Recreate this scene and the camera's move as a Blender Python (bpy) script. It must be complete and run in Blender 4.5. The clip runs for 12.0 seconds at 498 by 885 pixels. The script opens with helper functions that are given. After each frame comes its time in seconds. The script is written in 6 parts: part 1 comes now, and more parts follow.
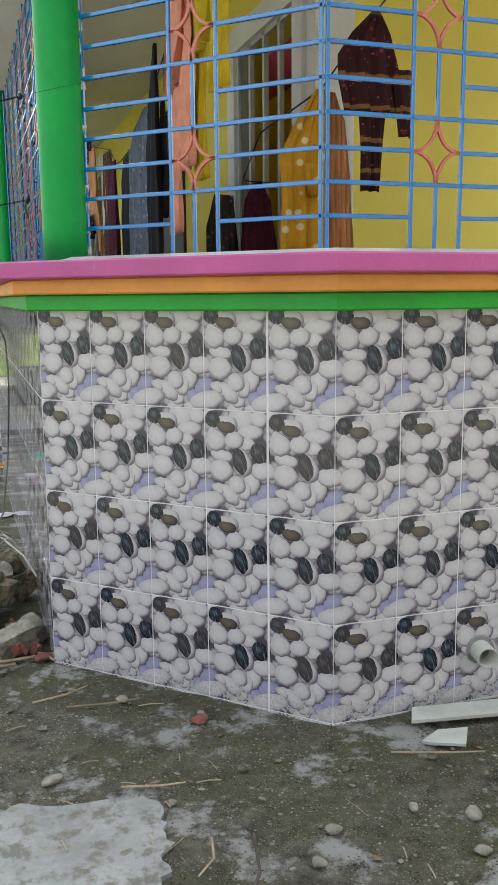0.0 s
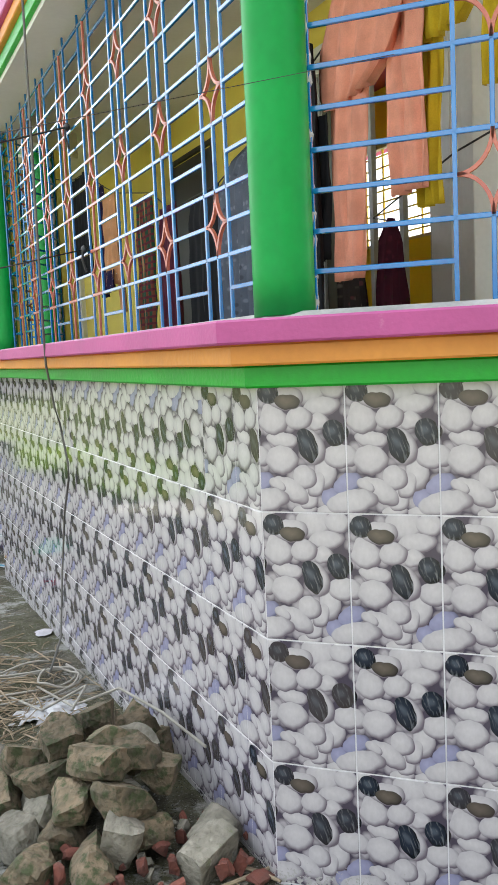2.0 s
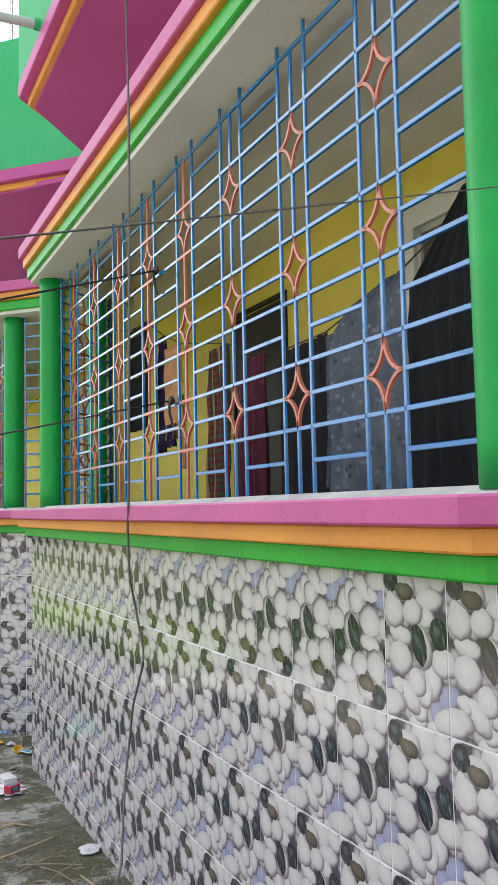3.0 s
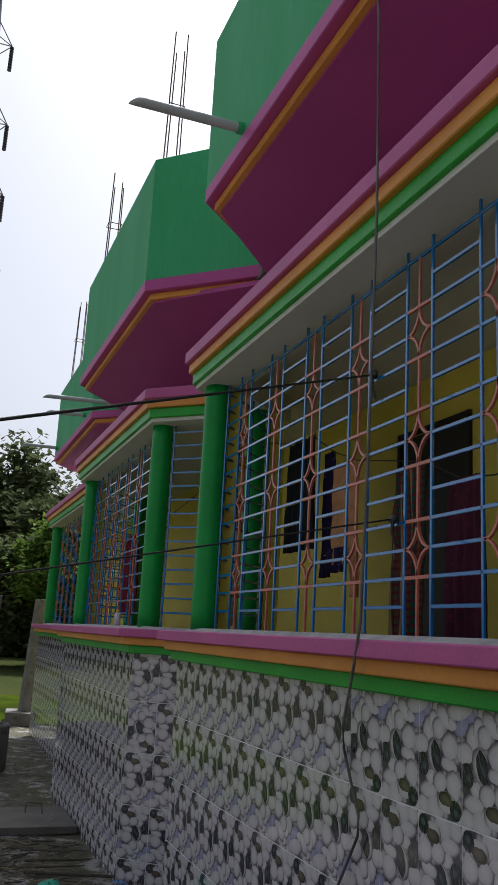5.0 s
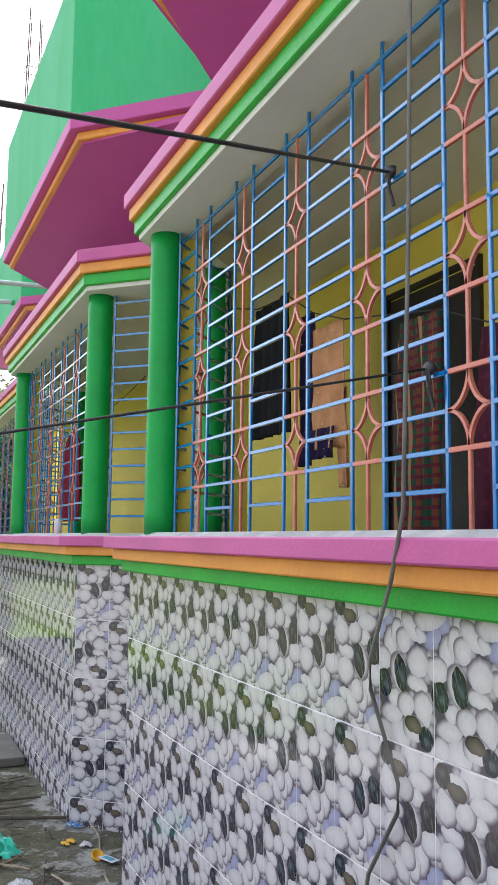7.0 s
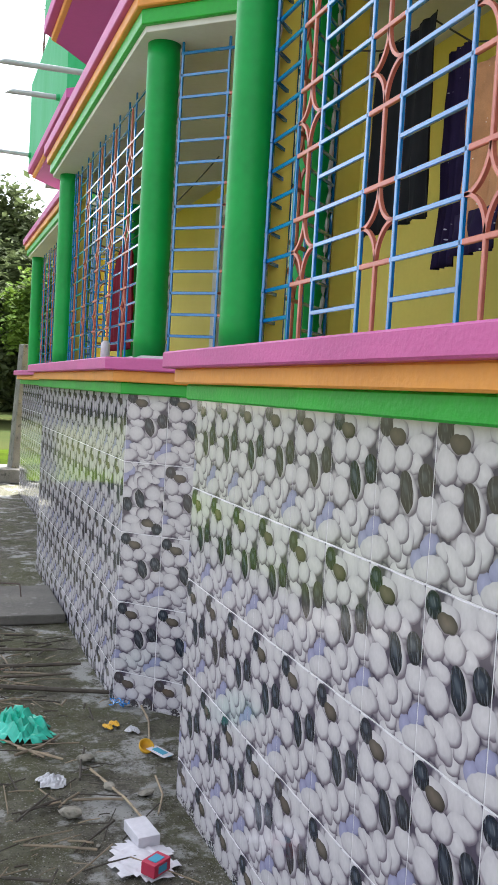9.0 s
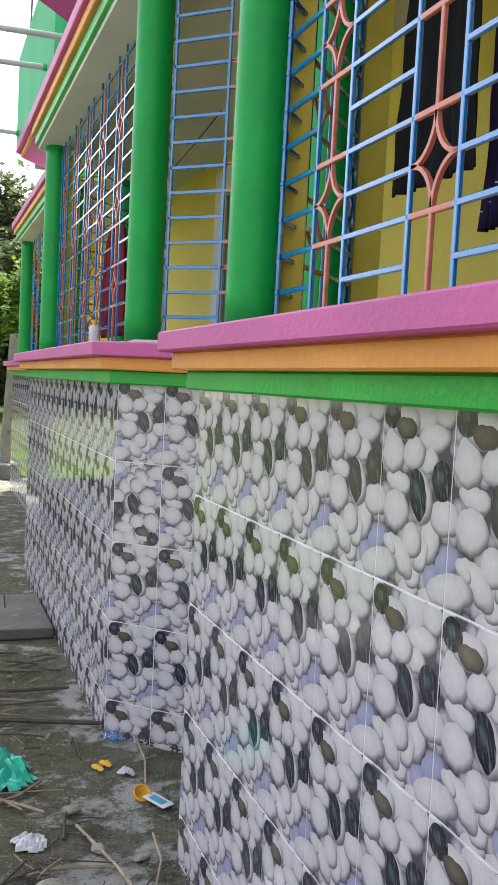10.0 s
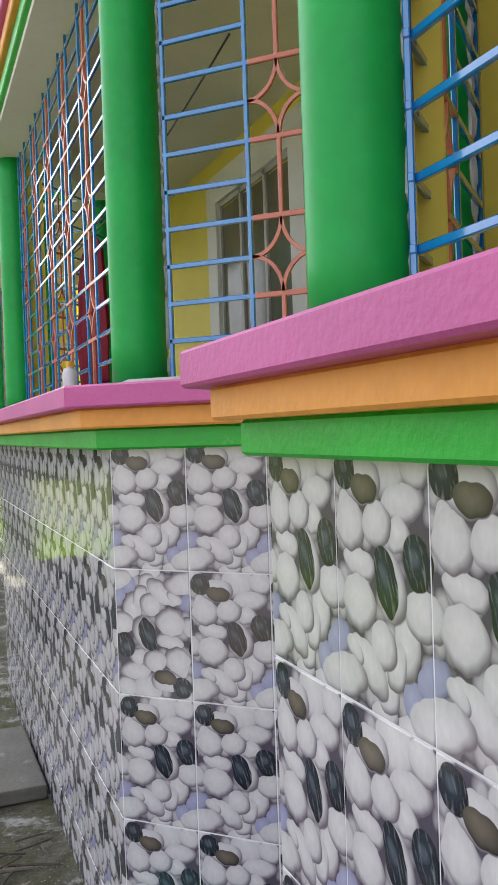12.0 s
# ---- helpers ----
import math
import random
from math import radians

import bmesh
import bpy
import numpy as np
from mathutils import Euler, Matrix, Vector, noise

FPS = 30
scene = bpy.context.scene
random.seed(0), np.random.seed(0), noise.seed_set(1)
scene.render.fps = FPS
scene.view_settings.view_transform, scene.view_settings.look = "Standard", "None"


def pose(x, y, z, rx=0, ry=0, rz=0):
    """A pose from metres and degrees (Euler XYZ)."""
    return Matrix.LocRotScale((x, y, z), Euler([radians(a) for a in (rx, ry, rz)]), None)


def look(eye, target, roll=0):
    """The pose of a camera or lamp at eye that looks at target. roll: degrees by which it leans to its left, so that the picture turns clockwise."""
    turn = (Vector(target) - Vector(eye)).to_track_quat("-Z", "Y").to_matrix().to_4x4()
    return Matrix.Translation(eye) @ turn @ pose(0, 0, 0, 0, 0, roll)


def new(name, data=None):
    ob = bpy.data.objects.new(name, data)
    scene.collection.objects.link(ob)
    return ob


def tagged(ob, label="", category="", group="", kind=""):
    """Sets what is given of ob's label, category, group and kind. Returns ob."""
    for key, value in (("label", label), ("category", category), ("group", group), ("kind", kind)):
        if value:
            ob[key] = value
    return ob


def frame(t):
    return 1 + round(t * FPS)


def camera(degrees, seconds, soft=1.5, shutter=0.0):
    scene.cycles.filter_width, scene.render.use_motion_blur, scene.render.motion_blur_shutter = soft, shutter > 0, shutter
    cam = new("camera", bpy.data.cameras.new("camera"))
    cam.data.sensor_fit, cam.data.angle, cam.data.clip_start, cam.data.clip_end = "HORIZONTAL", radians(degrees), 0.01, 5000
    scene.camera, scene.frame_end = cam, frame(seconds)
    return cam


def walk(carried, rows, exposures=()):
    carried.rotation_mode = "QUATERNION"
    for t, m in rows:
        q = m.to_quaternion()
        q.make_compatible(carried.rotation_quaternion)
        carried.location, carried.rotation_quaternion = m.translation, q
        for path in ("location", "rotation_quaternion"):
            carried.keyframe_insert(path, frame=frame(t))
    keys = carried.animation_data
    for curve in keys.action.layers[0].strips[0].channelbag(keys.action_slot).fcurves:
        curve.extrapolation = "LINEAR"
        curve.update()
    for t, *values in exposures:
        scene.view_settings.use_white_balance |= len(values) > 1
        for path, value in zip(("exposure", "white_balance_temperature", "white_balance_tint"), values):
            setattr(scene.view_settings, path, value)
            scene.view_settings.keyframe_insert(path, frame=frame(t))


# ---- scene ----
cam = camera(32.4, 12.0, soft=1.1)
PATH = [
    (0, (-0.286, -3.547, 1.528), (0.332, -1.674, 1.193), -0.5),
    (0.5, (-0.499, -3.216, 1.558), (0.25, -1.378, 1.314), -2.5),
    (1, (-0.659, -2.822, 1.592), (0.128, -0.995, 1.384), -4.7),
    (1.5, (-0.862, -2.521, 1.581), (-0.063, -0.699, 1.375), -3.3),
    (2, (-1.042, -2.182, 1.58), (-0.205, -0.378, 1.371), -2.6),
    (2.5, (-1.143, -1.772, 1.605), (-0.316, 0.048, 1.53), -1.3),
    (3, (-1.24, -1.422, 1.65), (-0.386, 0.38, 1.801), -1.2),
    (3.5, (-1.264, -1.093, 1.681), (-0.486, 0.714, 2.04), -0.4),
    (3.7, (-1.269, -0.961, 1.677), (-0.548, 0.862, 2.079), 0.8),
    (5.3, (-1.662, -0.619, 1.657), (-1.035, 1.227, 2.103), 4.4),
    (5.5, (-1.611, -0.509, 1.665), (-1.05, 1.361, 2.098), 5.1),
    (6, (-1.462, -0.317, 1.653), (-0.906, 1.585, 1.919), 3.9),
    (6.5, (-1.386, -0.001, 1.666), (-0.661, 1.846, 1.915), 1.0),
    (7, (-1.32, 0.342, 1.658), (-0.518, 2.16, 1.883), 0.7),
    (7.5, (-1.21, 0.72, 1.594), (-0.535, 2.603, 1.621), 1.5),
    (7.7, (-1.19, 0.84, 1.58), (-0.543, 2.732, 1.572), 1.7),
    (9.3, (-1.004, 1.733, 1.511), (-0.284, 3.596, 1.392), 3.4),
    (9.5, (-0.987, 1.826, 1.515), (-0.266, 3.687, 1.394), 3.3),
    (10, (-0.875, 2.145, 1.503), (-0.16, 4.009, 1.371), 3.0),
    (10.5, (-0.676, 2.458, 1.518), (-0.051, 4.358, 1.487), 3.0),
    (11, (-0.607, 2.76, 1.516), (0.084, 4.637, 1.475), 0.8),
    (11.5, (-0.594, 3.13, 1.515), (0.068, 5.016, 1.458), -0.2),
    (12, (-0.584, 3.527, 1.526), (0.15, 5.388, 1.495), -2.0),
]
walk(cam, [(t, look(eye, target, roll)) for t, eye, target, roll in PATH],
     exposures=[(0, 1.8, 6250, 6), (0.5, 2.05, 6250, 5), (1.0, 2.25, 6250, 5), (2.0, 2.1, 6300, 6), (3.0, 1.9, 6400, 7), (3.7, 1.75, 6300, 9), (5.3, -0.25, 6000, 13),
                (5.6, -0.25, 5950, 13), (5.9, 0.2, 5750, 13), (6.2, 0.75, 5750, 13), (6.6, 1.5, 5900, 12), (7.0, 1.85, 6000, 11), (7.7, 1.85, 6050, 11), (11.5, 1.8, 6200, 12), (12, 1.9, 6250, 12)])

# ---- light ----
SUN_DIR = Vector((0.32, 0.42, 0.85)).normalized()
world = bpy.data.worlds.new("sky")
scene.world = world
world.use_nodes = True
wn = world.node_tree.nodes
sky = wn.new("ShaderNodeTexSky")
sky.sky_type = "NISHITA"
sky.sun_disc = False
sky.sun_elevation = math.asin(SUN_DIR.z)
sky.sun_rotation = math.atan2(SUN_DIR.x, SUN_DIR.y)
sky.air_density, sky.dust_density, sky.ozone_density = 1.0, 5.0, 1.0
soft_sky = wn.new("ShaderNodeHueSaturation")
soft_sky.inputs["Saturation"].default_value = 0.25
world.node_tree.links.new(sky.outputs[0], soft_sky.inputs["Color"])
world.node_tree.links.new(soft_sky.outputs[0], wn["Background"].inputs[0])
wn["Background"].inputs[1].default_value = 0.15
sun = new("sun", bpy.data.lights.new("sun", "SUN"))
sun.data.energy, sun.data.angle, sun.data.color = 5.0, radians(2), (1.0, 0.95, 0.88)
sun.matrix_world = look((0, 0, 30), Vector((0, 0, 30)) - SUN_DIR)


# ---- materials ----
def rgba(c):
    return (c[0], c[1], c[2], 1.0)


def mat(name, c, c2=None, rough=0.6, scale=4.0, fine=60.0, bump=0.2, depth=0.002, metal=0.0, spec=0.5,
        vary=0.0, streak=(1, 1, 1), dirt=None, dirt_at=0.62):
    """Two scales of colour change, fine relief, and stains where dirt is given."""
    m = bpy.data.materials.new(name)
    m.use_nodes = True
    n, l = m.node_tree.nodes, m.node_tree.links
    b = n["Principled BSDF"]
    tc = n.new("ShaderNodeTexCoord")
    mp = n.new("ShaderNodeMapping")
    mp.inputs["Scale"].default_value = streak
    l.new(tc.outputs["Object"], mp.inputs[0])
    big, small = n.new("ShaderNodeTexNoise"), n.new("ShaderNodeTexNoise")
    for t, s, d in ((big, scale, 4), (small, fine, 5)):
        t.inputs["Scale"].default_value, t.inputs["Detail"].default_value = s, d
        l.new(mp.outputs[0], t.inputs["Vector"])
    mix = n.new("ShaderNodeMix")
    mix.data_type = "RGBA"
    c2 = c2 or tuple(v * 0.8 for v in c)
    mix.inputs["A"].default_value, mix.inputs["B"].default_value = rgba(c), rgba(c2)
    add = n.new("ShaderNodeMath")
    add.operation = "MULTIPLY_ADD"
    add.inputs[1].default_value = 0.35
    l.new(small.outputs[0], add.inputs[0])
    ramp = n.new("ShaderNodeMapRange")
    ramp.inputs["From Min"].default_value, ramp.inputs["From Max"].default_value = 0.5, 0.85
    l.new(big.outputs[0], add.inputs[2])
    l.new(add.outputs[0], ramp.inputs[0])
    l.new(ramp.outputs[0], mix.inputs["Factor"])
    col = mix.outputs["Result"]
    if dirt:
        dn = n.new("ShaderNodeTexNoise")
        dn.inputs["Scale"].default_value, dn.inputs["Detail"].default_value = scale * 2.3, 8
        dn.inputs["Roughness"].default_value = 0.7
        l.new(tc.outputs["Object"], dn.inputs["Vector"])
        dr = n.new("ShaderNodeMapRange")
        dr.inputs["From Min"].default_value, dr.inputs["From Max"].default_value = dirt_at, dirt_at + 0.1
        l.new(dn.outputs[0], dr.inputs[0])
        dm = n.new("ShaderNodeMix")
        dm.data_type = "RGBA"
        dm.inputs["B"].default_value = rgba(dirt)
        l.new(dr.outputs[0], dm.inputs["Factor"])
        l.new(col, dm.inputs["A"])
        col = dm.outputs["Result"]
    if vary:
        oi = n.new("ShaderNodeObjectInfo")
        hs = n.new("ShaderNodeHueSaturation")
        vr = n.new("ShaderNodeMapRange")
        vr.inputs["To Min"].default_value, vr.inputs["To Max"].default_value = 1 - vary, 1 + vary
        l.new(oi.outputs["Random"], vr.inputs[0])
        l.new(vr.outputs[0], hs.inputs["Value"])
        l.new(col, hs.inputs["Color"])
        col = hs.outputs[0]
    l.new(col, b.inputs["Base Color"])
    b.inputs["Roughness"].default_value, b.inputs["Metallic"].default_value = rough, metal
    b.inputs["Specular IOR Level"].default_value = spec
    bp = n.new("ShaderNodeBump")
    bp.inputs["Strength"].default_value, bp.inputs["Distance"].default_value = bump, depth
    l.new(small.outputs[0], bp.inputs["Height"])
    l.new(bp.outputs[0], b.inputs["Normal"])
    return m


M_PINK = mat("pink_paint", (0.53, 0.095, 0.30), (0.45, 0.082, 0.26), 0.5, 3, 70, 0.4, 0.004, dirt=(0.60, 0.26, 0.42), dirt_at=0.68)
M_ORANGE = mat("orange_paint", (0.78, 0.33, 0.05), (0.66, 0.27, 0.045), 0.5, 3, 45, 0.45, 0.005, dirt=(0.66, 0.46, 0.26), dirt_at=0.70)
M_GREEN = mat("green_paint", (0.014, 0.41, 0.022), (0.012, 0.31, 0.018), 0.4, 3, 45, 0.45, 0.005, dirt=(0.25, 0.42, 0.22), dirt_at=0.69)
M_PILLAR = mat("green_gloss_paint", (0.008, 0.34, 0.055), (0.007, 0.27, 0.045), 0.42, 2.5, 30, 0.15, 0.003, spec=0.3, dirt=(0.12, 0.45, 0.18), dirt_at=0.74)
M_PARAPET = mat("parapet_green_paint", (0.018, 0.36, 0.115), (0.055, 0.42, 0.18), 0.7, 1.6, 25, 0.4, 0.004, streak=(1, 1, 0.25))
M_MAGENTA = mat("magenta_paint", (0.52, 0.075, 0.32), (0.46, 0.065, 0.28), 0.55, 1.5, 30, 0.2, 0.003)
M_YELLOW = mat("yellow_wall_paint", (0.80, 0.67, 0.11), (0.74, 0.61, 0.095), 0.6, 1.5, 40, 0.2, 0.002)
M_PLASTER = mat("pale_plaster", (0.74, 0.74, 0.71), (0.64, 0.64, 0.60), 0.75, 2, 40, 0.3, 0.003)
M_CEIL = mat("ceiling_paint", (0.70, 0.70, 0.66), (0.62, 0.62, 0.57), 0.8, 1.5, 30, 0.2, 0.002)
M_SILLTOP = mat("worn_cement", (0.56, 0.55, 0.53), (0.36, 0.36, 0.35), 0.85, 6, 70, 0.4, 0.003, dirt=(0.5, 0.3, 0.4), dirt_at=0.66)
M_BLUE = mat("blue_enamel", (0.006, 0.195, 0.52), (0.005, 0.145, 0.43), 0.14, 8, 90, 0.05, 0.001, spec=0.5, dirt=(0.3, 0.38, 0.5), dirt_at=0.74)
M_BLUE.node_tree.nodes["Principled BSDF"].inputs["Coat Weight"].default_value = 1.0
M_BLUE.node_tree.nodes["Principled BSDF"].inputs["Coat IOR"].default_value = 1.65
M_BLUE.node_tree.nodes["Principled BSDF"].inputs["Coat Roughness"].default_value = 0.06
M_SALMON = mat("salmon_enamel", (0.56, 0.19, 0.12), (0.46, 0.13, 0.09), 0.2, 8, 90, 0.05, 0.001, dirt=(0.05, 0.2, 0.5), dirt_at=0.76)
M_GROUT = mat("white_grout", (0.78, 0.77, 0.79), (0.62, 0.61, 0.63), 0.8, 5, 80, 0.3, 0.001)
M_CONC = mat("concrete", (0.20, 0.19, 0.17), (0.12, 0.115, 0.10), 0.9, 3, 50, 0.7, 0.008, dirt=(0.05, 0.05, 0.042), dirt_at=0.54)
M_PVC = mat("grey_pipe_plastic", (0.52, 0.53, 0.55), (0.44, 0.45, 0.47), 0.4, 5, 40, 0.1, 0.001)
M_STEEL = mat("rusty_steel", (0.10, 0.075, 0.065), (0.16, 0.09, 0.06), 0.7, 8, 60, 0.3, 0.001, metal=0.4)
M_GALV = mat("galvanised_steel", (0.30, 0.31, 0.32), (0.22, 0.23, 0.24), 0.55, 3, 30, 0.1, 0.001, metal=0.5)
M_WIRE = mat("black_cable", (0.02, 0.02, 0.022), (0.035, 0.035, 0.035), 0.5, 10, 90, 0.2, 0.001)
M_GREYWIRE = mat("grey_cable", (0.17, 0.165, 0.15), (0.11, 0.105, 0.095), 0.6, 10, 90, 0.2, 0.001)
# olive base colour holds the yellow that the panes reflect
M_GLASS = mat("yellow_reflection_glass", (0.15, 0.145, 0.10), (0.11, 0.105, 0.075), 0.12, 2, 20, 0.02, 0.001)
M_FRAME = mat("grey_window_frame", (0.52, 0.52, 0.50), (0.40, 0.40, 0.38), 0.5, 6, 50, 0.1, 0.001)
M_BARK = mat("bark", (0.11, 0.085, 0.06), (0.06, 0.05, 0.04), 0.9, 4, 30, 0.8, 0.02, streak=(1, 1, 0.2))


def leaf_mat(name, c, c2):
    m = mat(name, c, c2, 0.8, 0.6, 6, 0.0, spec=0.15)
    n, l = m.node_tree.nodes, m.node_tree.links
    geo, hs, mr = n.new("ShaderNodeNewGeometry"), n.new("ShaderNodeHueSaturation"), n.new("ShaderNodeMapRange")
    mr.inputs["To Min"].default_value, mr.inputs["To Max"].default_value = 0.6, 1.35
    b = n["Principled BSDF"]
    src = b.inputs["Base Color"].links[0].from_socket
    l.new(geo.outputs["Random Per Island"], mr.inputs[0])
    l.new(mr.outputs[0], hs.inputs["Value"])
    l.new(src, hs.inputs["Color"])
    l.new(hs.outputs[0], b.inputs["Base Color"])
    thin, both = n.new("ShaderNodeBsdfTranslucent"), n.new("ShaderNodeMixShader")
    both.inputs[0].default_value = 0.35
    l.new(hs.outputs[0], thin.inputs["Color"])
    l.new(b.outputs[0], both.inputs[1])
    l.new(thin.outputs[0], both.inputs[2])
    l.new(both.outputs[0], n["Material Output"].inputs["Surface"])
    return m


M_LEAF = leaf_mat("leaf_green", (0.16, 0.24, 0.035), (0.10, 0.17, 0.03))
M_LEAF_DARK = leaf_mat("leaf_dark_green", (0.080, 0.105, 0.042), (0.105, 0.13, 0.056))
M_LEAF_PALM = leaf_mat("leaf_frond", (0.13, 0.16, 0.06), (0.09, 0.12, 0.05))


def ground_mat():
    """Damp trodden earth with moss, pale cement crust and grit."""
    m = bpy.data.materials.new("yard_earth")
    m.use_nodes = True
    n, l = m.node_tree.nodes, m.node_tree.links
    b = n["Principled BSDF"]
    tc = n.new("ShaderNodeTexCoord")

    def noise_at(scale, rough=0.7, detail=10):
        t = n.new("ShaderNodeTexNoise")
        t.inputs["Scale"].default_value, t.inputs["Detail"].default_value, t.inputs["Roughness"].default_value = scale, detail, rough
        l.new(tc.outputs["Object"], t.inputs["Vector"])
        return t.outputs[0]

    def span(src, lo, hi, top=1.0):
        r = n.new("ShaderNodeMapRange")
        r.inputs["From Min"].default_value, r.inputs["From Max"].default_value, r.inputs["To Max"].default_value = lo, hi, top
        l.new(src, r.inputs[0])
        return r.outputs[0]

    def mixed(fac, one, two):
        x = n.new("ShaderNodeMix")
        x.data_type = "RGBA"
        l.new(fac, x.inputs["Factor"])
        for sock, v in (("A", one), ("B", two)):
            if isinstance(v, tuple):
                x.inputs[sock].default_value = rgba(v)
            else:
                l.new(v, x.inputs[sock])
        return x.outputs["Result"]

    col = mixed(span(noise_at(9, 0.8, 12), 0.36, 0.64), (0.034, 0.030, 0.020), (0.22, 0.205, 0.158))
    col = mixed(span(noise_at(2.3, 0.75), 0.42, 0.58, 0.75), col, (0.095, 0.098, 0.042))
    col = mixed(span(noise_at(3.4, 0.72), 0.53, 0.60, 0.85), col, (0.46, 0.455, 0.43))
    for scale, lo, hi, c in ((46, 0.12, 0.22, (0.40, 0.385, 0.35)), (95, 0.14, 0.26, (0.32, 0.31, 0.27)), (70, 0.14, 0.26, (0.025, 0.022, 0.018)), (130, 0.16, 0.30, (0.26, 0.25, 0.21))):
        v = n.new("ShaderNodeTexVoronoi")
        v.inputs["Scale"].default_value = scale
        l.new(tc.outputs["Object"], v.inputs["Vector"])
        few = n.new("ShaderNodeMath")
        few.operation = "MULTIPLY"
        l.new(span(v.outputs["Distance"], hi, lo), few.inputs[0])
        l.new(span(noise_at(6.0 + scale * 0.05, 0.6, 4), 0.42, 0.54), few.inputs[1])
        col = mixed(few.outputs[0], col, c)
    l.new(col, b.inputs["Base Color"])
    b.inputs["Roughness"].default_value, b.inputs["Specular IOR Level"].default_value = 0.92, 0.25
    bp = n.new("ShaderNodeBump")
    bp.inputs["Strength"].default_value, bp.inputs["Distance"].default_value = 1.0, 0.03
    l.new(noise_at(26, 0.8, 12), bp.inputs["Height"])
    l.new(bp.outputs[0], b.inputs["Normal"])
    return m


M_EARTH = ground_mat()
# grass with the shade of the far trees put into its colour
M_SHADED_GRASS = mat("shaded_grass", (0.036, 0.050, 0.018), (0.055, 0.060, 0.022), 1.0, 0.4, 12, 0.8, 0.03, spec=0.0)
M_LAWN = mat("lawn_grass", (0.062, 0.095, 0.008), (0.018, 0.026, 0.007), 1.0, 0.5, 14, 0.8, 0.03, spec=0.0)


